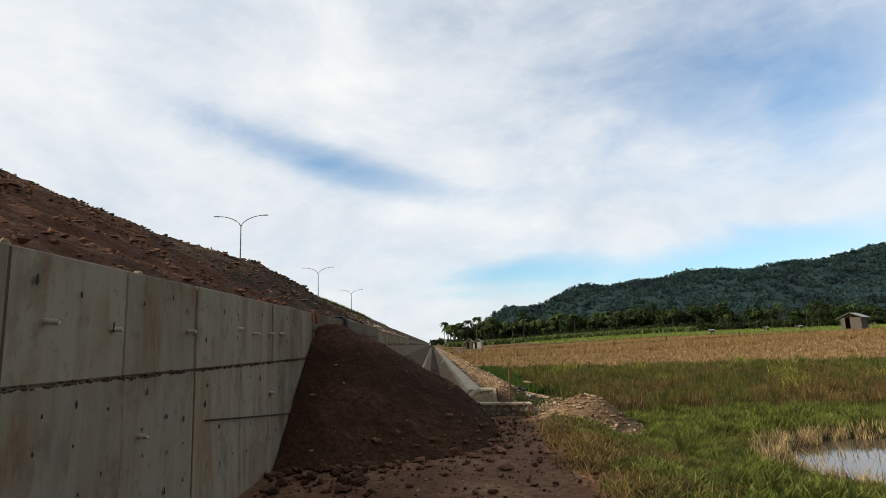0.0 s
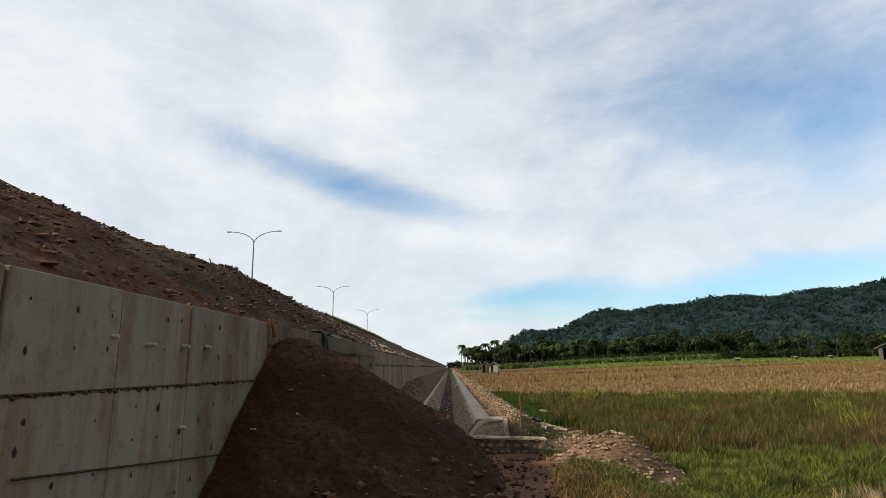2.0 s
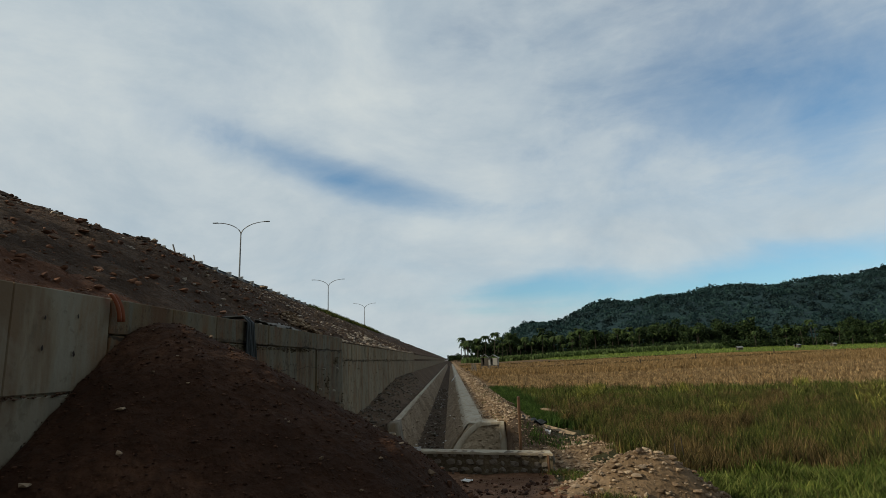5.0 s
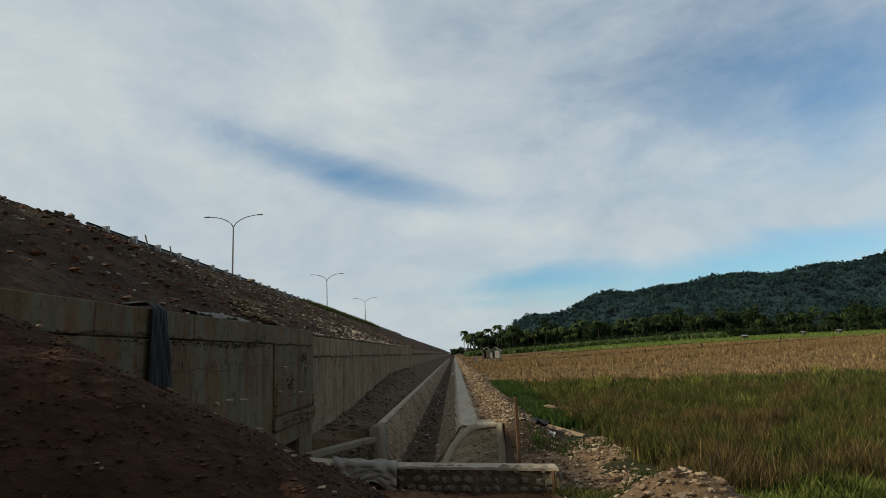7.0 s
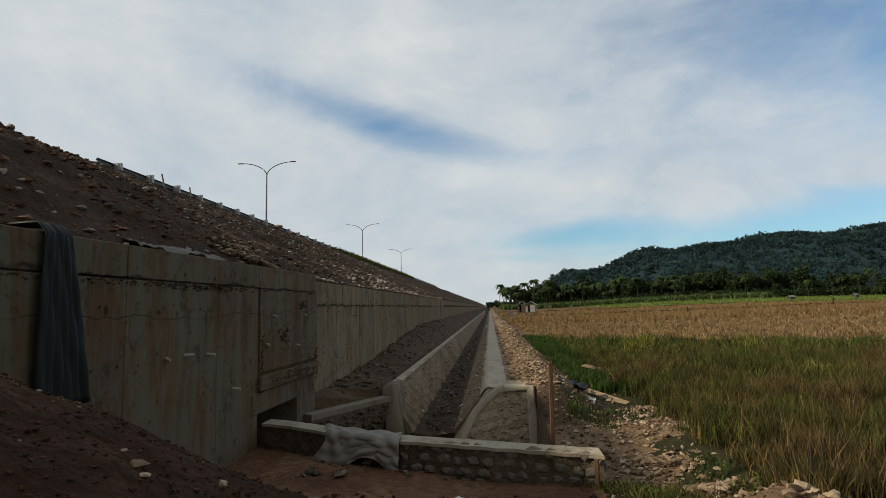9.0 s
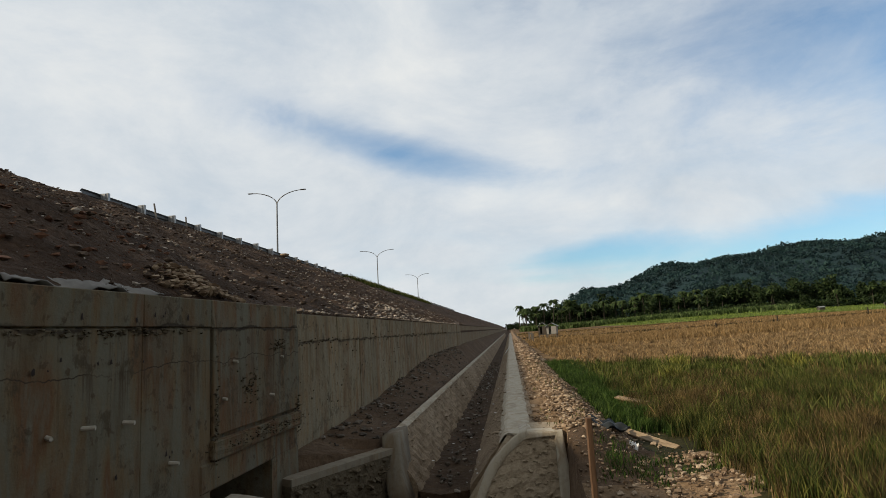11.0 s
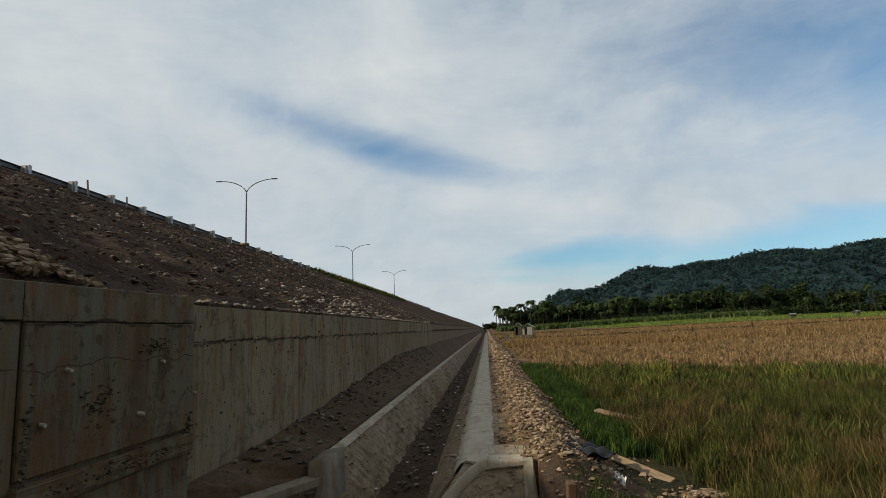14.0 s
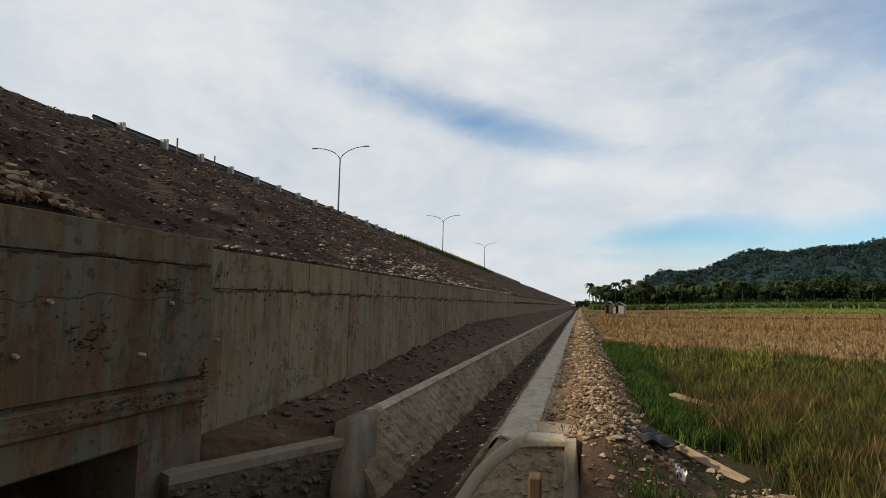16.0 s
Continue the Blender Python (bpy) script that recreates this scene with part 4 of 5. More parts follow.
for y in np.arange(RAIL_Y0 - 1.0, RAIL_Y0 + 2.1 * RAIL_N + 0.1, 2.1):
    ring = [bm.verts.new((RAIL_X + a + (0.012 if s else 0), y, ROAD_Z - 0.32 + b)) for s, pts in ((0, wave), (1, wave[::-1])) for a, b in pts]
    if prev:
        for q in range(len(ring)):
            bm.faces.new((prev[q], prev[(q + 1) % len(ring)], ring[(q + 1) % len(ring)], ring[q]))
    prev = ring
part("beam", bm, M_STEEL_SHADE, rail, "long corrugated steel beam")

# ---- street lamps ----
lamp = thing("street_lamp", "tall grey double-arm street lamp on the road", "street lamp", group="street lamps along the road")
part("pole", tube_bm([(0, 0, 0), (0, 0, 5), (0, 0, 11.2)], [0.13, 0.11, 0.08], 10), M_POLE, lamp)
part("base_plate", box_bm(-0.25, 0.25, -0.25, 0.25, 0.0, 0.06, bevel=0.01), M_POLE, lamp)
for s in (-1, 1):
    pts = [(s * 3.1 * (1 - math.cos(a)) ** 0.9 if a else 0.0, 0, 11.15 + 1.55 * math.sin(a)) for a in np.linspace(0, math.pi / 2, 9)]
    arm = part("arm", tube_bm(pts, [0.07 - 0.003 * i for i in range(9)], 8), M_POLE, lamp)
    part("lamp_head", box_bm(min(s * 2.95, s * 3.65), max(s * 2.95, s * 3.65), -0.14, 0.14, 12.66, 12.76, bevel=0.03), M_POLE, arm, "flat lamp head")
lamp.matrix_world = pose(-26.0, 74.9, ROAD_Z)
for y in (25.0, 127.6, 181.0):
    copy_thing(lamp, pose(-26.0, y, ROAD_Z))

# ---- timber bits ----
def timber(name, label, a, b, w1, t1, mat, roll=0.0):
    a, b = Vector(a), Vector(b)
    L = (b - a).length
    ob = part(name, box_bm(0, L, -w1 / 2, w1 / 2, -t1 / 2, t1 / 2, bevel=min(w1, t1) * 0.12), mat)
    ob.matrix_world = Matrix.Translation(a) @ (b - a).to_track_quat("X", "Z").to_matrix().to_4x4() @ pose(0, 0, 0, roll)
    return tagged(ob, label, name.split("_")[-1])


timber("timber_plank", "pale sawn plank lying over a wet ditch", (2.90, 23.15, 0.10), (3.68, 21.45, -0.02), 0.15, 0.06, M_WOOD, 25)
timber("timber_plank", "weathered plank half buried in the grass", (3.62, 26.9, 0.26), (4.40, 25.4, 0.20), 0.16, 0.05, M_WOOD, 10)
timber("wooden_post", "upright brown timber post behind the low wall", (1.48, 15.86, -0.62), (1.49, 15.86, 1.45), 0.09, 0.05, M_POST)
timber("wooden_stake", "short brown stake at the end of the low wall", (1.87, 15.04, -0.1), (1.86, 15.02, 0.49), 0.042, 0.036, M_POST)
timber("wooden_stake", "thin grey stick standing in the grass", (4.1, 15.1, -0.1), (4.12, 15.1, 0.62), 0.018, 0.018, M_BARK)
timber("wooden_stake", "thin grey stick standing in the grass", (4.34, 15.25, -0.1), (4.28, 15.2, 0.70), 0.014, 0.014, M_BARK)
timber("wooden_stake", "short orange-brown peg in the grass", (3.6, 14.8, -0.1), (3.58, 14.8, 0.30), 0.05, 0.05, M_POST)
for a, b in (((-12.6, 30.9, ROAD_Z - 0.4), (-13.2, 31.6, ROAD_Z + 0.55)), ((-12.7, 33.2, ROAD_Z - 0.4), (-13.2, 33.9, ROAD_Z + 0.45))):
    timber("scrap_stick", "broken stick leaning at the crash barrier", a, b, 0.06, 0.05, M_GREYWOOD)


def sheet_place(x0, y0, w1, h1, zf, amp):
    return lambda u, v: (x0 + w1 * (u - 0.5), y0 + h1 * (v - 0.5), zf + amp * math.sin(u * 8 + v * 5) + 0.5 * amp * math.sin(u * 17 - v * 11))


cloth("litter", "scrap of white paper lying on the dirt", "litter", 8, 8, sheet_place(0.41, 14.53, 0.20, 0.16, float(max(ground_z(0.41, 14.53), heap_z(0.41, 14.53))) + 0.04, 0.012), M_LITTER, 0.003)
cloth("litter", "white plastic sheet caught in the drain", "litter", 10, 10, lambda u, v: (0.15 + 0.5 * u, 64.2 + 1.8 * v, -0.10 + 0.65 * u + 0.05 * math.sin(9 * u + 6 * v)), M_LITTER, 0.005)
cloth("litter", "dark torn plastic bag in the ditch", "litter", 12, 12, sheet_place(2.35, 21.6, 0.7, 0.9, 0.16, 0.06), M_TARP, 0.005)
cloth("litter", "white crumpled plastic bag beside the plank", "litter", 10, 10, sheet_place(2.85, 21.1, 0.14, 0.35, 0.12, 0.06), M_LITTER, 0.005)



def scrap_place(u, v):
    return (2.50 + 0.75 * (u - 0.5) + 0.1 * math.sin(v * 7), 22.1 + 0.9 * (v - 0.5) + 0.08 * math.sin(u * 9), 0.36 - 0.16 * (u - 0.5) + 0.05 * math.sin(u * 13 + v * 5) + 0.04 * math.sin(v * 17 - u * 6))


cloth("plastic_sheet", "crumpled black plastic sheet on the rubble bank", "plastic sheet", 16, 14, scrap_place, M_TARP)


# ---- stones, clods and rubble ----
rng = np.random.default_rng(7)


def pick_places(k, x0, x1, y0, y1):
    return rng.uniform(x0, x1, k), rng.uniform(y0, y1, k)


def powers(k, lo, hi, e=2.5):
    return lo + (hi - lo) * rng.random(k) ** e


def strew(name, label, k, x0, x1, y0, y1, zf, lo, hi, mat, keep=None, sink=0.15, flat=0.7, e=2.5, warp=None):
    x, y = pick_places(k, x0, x1, y0, y1)
    if warp:
        x = x + warp(x, y)
    if keep is not None:
        m = keep(x, y)
        x, y = x[m], y[m]
    s = powers(len(x), lo, hi, e)
    c = np.column_stack([x, y, zf(x, y) + s * (0.5 * flat - sink)])
    return tagged(rocks(name, c, s, mat, None, flat, int(k)), label, "stones", kind="stuff")


strew("bank_rubble", "loose tan rubble along the drain", 14000, 1.12, 2.85, 20.9, 42, ground_z, 0.010, 0.12, M_STONE, lambda x, y: (wob(x, y, 2.6) > -0.3) & (rng.random(len(x)) < 0.35 + 0.65 * smooth01(1.15, 1.6, x)), sink=0.2, e=4)
strew("bank_rubble", "broken tan lumps along the drain", 6000, 1.25, 2.85, 20.9, 42, ground_z, 0.02, 0.10, M_STONE, lambda x, y: rng.random(len(x)) < smooth01(1.2, 1.9, x), sink=0.3, flat=1.0, e=2)
strew("basin_stones", "stones and clods on the basin floor", 700, -1.6, 1.65, 15.4, 20.8, ground_z, 0.02, 0.16, M_GREYSTONE, e=3)
strew("bank_rubble", "loose tan rubble along the drain", 3500, 1.15, 2.9, 42, 105, ground_z, 0.06, 0.26, M_STONE, sink=0.25)
strew("ditch_rubble", "rubble and clods beside the basin", 3000, 1.7, 3.8, 15.2, 23.5, ground_z, 0.012, 0.11, M_STONE, lambda x, y: rng.random(len(x)) < smooth01(3.9, 2.6, x), e=4)
strew("berm_stones", "grey stones and clods at the wall foot", 2200, -2.82, -1.68, 20.6, 48, ground_z, 0.02, 0.15, M_GREYSTONE, lambda x, y: rng.random(len(x)) < 0.25 + 0.75 * smooth01(-2.0, -2.7, x))
strew("drain_debris", "stones and debris on the drain bed", 900, -0.92, -0.12, 20.9, 60, lambda x, y: np.full(len(x), FLOOR - 0.02), 0.02, 0.16, M_GREYSTONE)
strew("track_stones", "small stones on the dirt track", 2600, -2.5, 2.2, 5.0, 14.8, ground_z, 0.012, 0.10, M_CLOD, e=4)
strew("toe_clods", "red clods rolled from the earth mound", 2200, -2.2, 1.7, 6.2, 14.2, lambda x, y: np.maximum(ground_z(x, y), heap_z(x, y)), 0.02, 0.17, M_REDCLOD, lambda x, y: rng.random(len(x)) < np.exp(-((heap_z(x, y) - 0.45) / 0.35) ** 2), e=4)
strew("track_stones", "pale pebbles on the dirt track", 500, -2.5, 2.2, 5.0, 14.8, ground_z, 0.012, 0.06, M_STONE, e=3)
strew("wall_foot_clods", "clods at the foot of the wall", 200, -2.85, -1.6, 6.0, 8.6, ground_z, 0.03, 0.2, M_CLOD)
strew("mound_clods", "crumbled red clods on the earth mound", 24000, -2.9, 1.2, 7.0, 15.8, heap_z, 0.007, 0.036, M_CLOD, lambda x, y: heap_z(x, y) > ground_z(x, y) + 0.03, e=4)
strew("mound_clods", "pale stones in the earth mound", 160, -2.8, 0.4, 7.2, 15.6, heap_z, 0.02, 0.10, M_STONE, lambda x, y: heap_z(x, y) > ground_z(x, y) + 0.03, e=3)
strew("slope_clods", "red clods strewn over the embankment", 16000, -12.0, -3.1, 0, 19, bank_z, 0.012, 0.14, M_REDCLOD, e=10, sink=0.25)
strew("slope_stones", "brown stones strewn over the embankment", 20000, -12.8, -2.9, 15, 60, bank_z, 0.018, 0.13, material("fill stones", rocky((0.055, 0.037, 0.027), (0.10, 0.07, 0.052), (0.22, 0.165, 0.125))), e=6)
strew("slope_stones", "pale stones strewn over the embankment", 4200, -12.6, -2.95, 13, 60, bank_z, 0.02, 0.13, M_PALE, e=3)
strew("wall_top_rubble", "pale rubble tipped on the wall top", 2200, -5.6, -2.95, 24, 46, bank_z, 0.02, 0.20, M_PALE, lambda x, y: rng.random(len(x)) < np.exp(-((y - 31.5 - 1.2 * (x + 4)) / 5.0) ** 2) * smooth01(-5.8, -3.4, x))
strew("wall_top_rubble", "pebbles along the wall top", 1500, -3.05, -2.80, -2, 52, lambda x, y: np.full(len(x), WALL_TOP - 0.03), 0.02, 0.11, M_PALE, lambda x, y: (np.sin(y * 1.3) + np.sin(y * 0.47) > -0.3) & (y < 19.0) | (y > 19.6), e=2, warp=wall_shift)
strew("wall_top_rubble", "pale broken concrete and soil on the wall top", 900, -3.4, -2.85, 16.3, 18.2, lambda x, y: np.maximum(bank_z(x, y), WALL_TOP) + 0.12 * np.exp(-((y - 17.3) / 0.6) ** 2), 0.015, 0.15, M_STONE, lambda x, y: rng.random(len(x)) < np.exp(-((y - 17.3) / 0.55) ** 2), sink=0.3, e=2, warp=wall_shift)
for x, y, s in ((-13.0, 44.6, 0.8), (-13.0, 47.2, 0.65), (-12.9, 48.6, 0.4), (-3.45, 2.9, 0.15), (-3.4, 4.5, 0.12), (-3.0, 17.7, 0.22), (-3.1, 18.1, 0.16), (-3.0, 13.9, 0.18)):
    b = rocks("boulder", [(0, 0, 0)], [s], M_STONE, None, 0.8, int(x * -7 + y))
    b.location = (x, y, float(bank_z(x, y)) + s * 0.2)
    sub = b.modifiers.new("round", "SUBSURF")
    sub.levels = sub.render_levels = 1
    tagged(b, "pale tan boulder lying on the embankment", "boulder")


def knoll_z(x, y):
    r = np.sqrt(((x - 2.95) / 1.3) ** 2 + ((y - 12.7) / 1.15) ** 2 + 0.01)
    return ground_z(x, y) + 0.80 * np.exp(-2.3 * r * r) + 0.03 * wob(x, y, 6) - 0.03


knoll = sheet("spoil_mound", np.arange(1.5, 4.5, 0.06), np.arange(11.2, 14.1, 0.06), knoll_z, M_TAN, None)
tagged(knoll, "low mound of tan stony spoil at the field edge", "spoil mound")
strew("spoil_stones", "tan stones on the spoil mound", 3000, 1.6, 4.4, 11.2, 14.1, knoll_z, 0.010, 0.11, M_STONE, lambda x, y: ((x - 2.95) / 1.35) ** 2 + ((y - 12.7) / 1.25) ** 2 < 1 + 0.2 * wob(x, y, 3), e=4)
strew("spoil_stones", "tan stones spilling over the verge", 1400, 1.4, 3.2, 8.0, 14.8, ground_z, 0.010, 0.09, M_STONE, lambda x, y: rng.random(len(x)) < np.exp(-((x - 2.1) / 0.5) ** 2))

for x0, y0, r0 in bare:
    patch_ob = strew("soil_clods", "tan soil clods thrown up at the ditch", 900, x0 - 1.6 * r0, x0 + 1.6 * r0, y0 - 1.6 * r0, y0 + 1.6 * r0, lambda x, y: ground_z(x, y) + 0.10 * np.exp(-((x - x0) ** 2 + (y - y0) ** 2) / (0.5 * r0 * r0)), 0.02, 0.13, M_STONE, lambda x, y: rng.random(len(x)) < np.exp(-((x - x0) ** 2 + (y - y0) ** 2) / (r0 * r0)), e=2.0, sink=0.3)
strew("drain_litter", "white scraps of litter in the drain", 90, -1.1, 0.3, 21, 60, lambda x, y: np.where(x < -0.9, -0.3, np.where(x < -0.1, FLOOR, FLOOR + 1.3 * (x + 0.1))) + 0.02, 0.03, 0.13, M_LITTER, flat=0.3)
strew("slope_litter", "white scraps of litter on the embankment", 220, -9.5, -3.0, 20, 42, bank_z, 0.02, 0.16, M_LITTER, lambda x, y: np.exp(-((y - 31 - 0.6 * (x + 5)) / 5.5) ** 2) > rng.random(len(x)), flat=0.3)
# ---- puddle with stubble rim ----
pool = sheet("water", np.arange(4.0, 12.6, 0.4), np.arange(5.2, 12.4, 0.4), lambda x, y: np.full_like(x, -0.10), M_WATER, None)
tagged(pool, "shallow muddy water in a flooded paddy corner", "water", kind="structure")


def pool_r(x, y):
    return np.hypot((x - 8.4) / 3.6, (y - 8.8) / 2.9) + 0.06 * wob(x, y, 1.5)


M_STRAW = material("pale straw", island((0.20, 0.15, 0.075), (0.31, 0.24, 0.13), (0.46, 0.375, 0.225), 0.25))
x, y = pick_places(4200, 4.0, 12.6, 5.2, 12.4)
m = (np.abs(pool_r(x, y) - 0.93) < 0.075) & ~((y < 7.6) & (x > 6.3)) & (wob(x, y, 2.2) > -0.55)
tagged(blades("pool_stubble", np.column_stack([x, y])[m], ground_z(x, y)[m], 0.27, 0.016, 7, M_STRAW, 3, 0.55, 0.04), "pale cut rice stubble round the puddle", "stubble", kind="stuff")
m = (pool_r(x, y) < 0.8) & (rng.random(len(x)) < 0.05)
tagged(blades("pool_stubble", np.column_stack([x, y])[m], ground_z(x, y)[m], 0.30, 0.016, 6, M_STRAW, 4, 0.9, 0.06), "broken stubble lying in the puddle", "stubble", kind="stuff")


ditch_water = sheet("ditch_water", np.arange(2.95, 3.75, 0.2), np.arange(22.5, 46, 0.5), lambda x, y: np.full_like(x, 0.015), M_WATER, None, warp=lambda x, y: 0.12 * np.sin(y * 0.7))
tagged(ditch_water, "narrow strip of still water in the ditch", "water", kind="structure")

# ---- grass ----
def turf(name, label, k, x0, x1, y0, y1, keep, h, wd, per, mat, seed, lean=0.6, spread=0.10, hv=0.35):
    x, y = pick_places(k, x0, x1, y0, y1)
    m = keep(x, y) & (pool_r(x, y) > 1.0)
    for x0, y0, r0 in bare:
        m &= np.hypot(x - x0, y - y0) > r0 * 0.8
    x, y = x[m], y[m]
    hh = h * np.clip(1 + hv * wob(x, y, 0.9, seed) + 1.6 * hv * wob(x, y, 3.3, seed + 1), 0.25, 2)
    return tagged(blades(name, np.column_stack([x, y]), ground_z(x, y), hh, wd, per, mat, seed, lean, spread), label, "grass", kind="stuff")


def patch(x, y, s, seed, cut=0.0):
    return wob(x, y, s, seed) + 0.6 * wob(x, y, s * 3.1, seed + 2) > cut


def clear_spoil(x, y):
    return ((x - 2.95) / 1.2) ** 2 + ((y - 12.7) / 1.1) ** 2 > 1


edge = lambda x, y: x > 2.0 - 0.75 * smooth01(12.5, 10.5, y) + 0.45 * wob(y, y, 1.1) + 0.2 * wob(x, y, 4)
turf("verge_grass", "short green weeds on the verge", 15000, 0.9, 6.5, 3.5, 16, lambda x, y: edge(x, y) & clear_spoil(x, y) & (rng.random(len(x)) < smooth01(0.9, 2.4, x)), 0.09, 0.020, 9, M_VERGE, 21, 1.5)
turf("verge_dry", "dry grass and straw on the verge", 8000, 1.0, 6.5, 4.5, 16, lambda x, y: edge(x, y) & clear_spoil(x, y), 0.12, 0.012, 7, M_DRYGRASS, 34, 1.6)
turf("verge_grass", "green grass on the bund round the puddle", 10000, 4.0, 16, 11.2, 16, lambda x, y: np.abs(y - 13.4 - 0.3 * wob(x, x, 0.6)) < 1.6, 0.24, 0.026, 8, M_VERGE, 22, 0.8)
turf("verge_grass", "green grass on the strip beside the puddle", 5000, 3.2, 6.2, 3.5, 13, lambda x, y: x > 3.4, 0.15, 0.024, 8, M_VERGE, 36, 1.1)
ditch = lambda x, y: x > np.where(y < 23.5, 3.15, 2.8) + 0.25 * wob(y, y, 0.9)
turf("ditch_grass", "dark green grass in the wet ditch", 6500, 2.3, 4.3, 22.5, 45, lambda x, y: ditch(x, y) & (rng.random(len(x)) < smooth01(2.3, 3.2, x)) & ~((x < 3.9) & (y > 20.6) & (y < 23)), 0.28, 0.02, 8, M_LUSH, 23, 0.7)
turf("ditch_grass", "sparse green grass on the soil beside the basin", 450, 2.0, 3.9, 15.6, 20.6, lambda x, y: wob(x, y, 1.1, 4) < 0.0, 0.13, 0.016, 8, M_LUSH, 39, 0.9)
M_FIELDGRASS = material("yellow-green weeds", island((0.028, 0.046, 0.008), (0.088, 0.112, 0.022), (0.20, 0.20, 0.06), 0.3))
weeds = lambda x, y: (x > 3.9 + 0.3 * wob(y, y, 0.7)) & (y < gold_edge(x) + 1.5)
brown_patch = lambda x, y: 0.8 * smooth01(8.5, 10.5, x) * smooth01(20.5, 18.5, y) + 0.6 * (wob(x, y, 0.5, 3) > 0.25)
turf("tall_weeds", "tall dry brown grass tussocks in the fallow field", 7000, 3.8, 19, 14.8, 31, lambda x, y: weeds(x, y) & (rng.random(len(x)) < 0.45 + brown_patch(x, y)), 0.34, 0.013, 30, M_DRYGRASS, 24, 0.65, 0.09, 0.5)
turf("tall_weeds", "tall green grass tussocks in the fallow field", 5200, 3.8, 19, 14.8, 31, lambda x, y: weeds(x, y) & (rng.random(len(x)) > 0.75 * brown_patch(x, y)), 0.36, 0.014, 30, M_GRASS, 25, 0.6, 0.09, 0.5)
turf("weed_stems", "thin pale dry stems standing over the weeds", 500, 3.8, 22, 14.8, 36, weeds, 0.42, 0.008, 4, M_DRYGRASS, 37, 1.0, 0.15)
turf("field_weeds", "yellow-green weed tussocks across the fallow field", 5200, 4, 58, 23, 51, lambda x, y: weeds(x, y), 0.32, 0.042, 20, M_FIELDGRASS, 26, 0.6, 0.20, 0.5)
turf("field_weeds", "dark green weed tussocks across the fallow field", 2600, 4, 58, 23, 51, lambda x, y: weeds(x, y) & patch(x, y, 0.42, 2, -0.1), 0.32, 0.04, 20, M_GRASS, 38, 0.6, 0.20, 0.5)
turf("field_weeds", "dry weed tussocks across the fallow field", 3200, 4, 58, 23, 51, lambda x, y: weeds(x, y) & patch(x, y, 0.42, 8, 0.0), 0.28, 0.036, 20, M_DRYGRASS, 27, 0.6, 0.20, 0.5)
x, y = pick_places(15000, 3.6, 62, 30, 78)
y = np.round(y / 0.75) * 0.75 + rng.normal(0, 0.07, len(y))
m = (y > gold_edge(x)) & (y < 74)
x, y = x[m], y[m]
tagged(blades("rice_stubble", np.column_stack([x, y]), ground_z(x, y), 0.30 * np.clip(1 + 0.5 * wob(x, y, 1.1), 0.4, 1.6), 0.05, 9, M_PALESTUBBLE, 28, 0.7, 0.07), "pale cut rice stubble standing in rows", "stubble", kind="stuff")
turf("rice_stubble", "unharvested golden rice straw standing thick", 9000, 3.6, 95, 72, 100, lambda x, y: y > 74 + 2 * wob(x, x, 0.1), 0.62, 0.07, 8, M_STUBBLE, 35, 0.5, 0.25)
turf("rice_stubble", "golden rice stubble further off", 15000, 3.6, 190, 85, 240, lambda x, y: (y < 250 - 0.55 * np.clip(x, 0, 150)) & (wob(x * 0.1, y, 0.16) > -0.25), 0.34, 0.12, 6, M_STUBBLE, 29, 0.6, 0.6)
turf("green_paddy", "bright green young rice far off", 9000, 4, 420, 150, 360, lambda x, y: (y > 250 - 0.55 * np.clip(x, 0, 150)) & (x > 50), 0.6, 0.3, 5, material("young rice", island((0.10, 0.15, 0.03), (0.15, 0.21, 0.045), (0.22, 0.27, 0.07), 0.3)), 30, 0.4, 1.0)
by = np.repeat((84.0, 128.0, 206.0), 1100)
x = rng.uniform(3.6, 190, len(by))
y = by - 0.08 * x + rng.normal(0, 0.25, len(by)) + 1.5 * wob(x, by, 0.05)
tagged(blades("paddy_bund", np.column_stack([x, y]), ground_z(x, y), 0.42, 0.10, 7, material("dark bund weeds", island((0.018, 0.018, 0.008), (0.036, 0.032, 0.013), (0.07, 0.055, 0.022), 0.1)), 31, 0.6, 0.35), "dark weedy bunds between the paddies", "grass", kind="stuff")
x, y = pick_places(2500, -14.2, -11.6, 60, 102)
tagged(blades("bank_grass", np.column_stack([x, y]), bank_z(x, y), 0.35, 0.04, 6, M_GRASS, 32, 0.7, 0.2), "green grass at the top of the embankment", "grass", kind="stuff")
x, y = pick_places(70, 1.3, 2.7, 21, 45)
tagged(blades("bank_sprouts", np.column_stack([x, y]), ground_z(x, y) + 0.06, 0.08, 0.012, 8, M_GRASS, 33, 0.9, 0.08), "small green sprouts in the rubble", "grass", kind="stuff")
# leafy yellow-green shrubs standing over the weeds
M_SHRUB = material("shrub leaves", island((0.10, 0.115, 0.02), (0.20, 0.20, 0.04), (0.34, 0.31, 0.09), 0.3, clump=4.0))
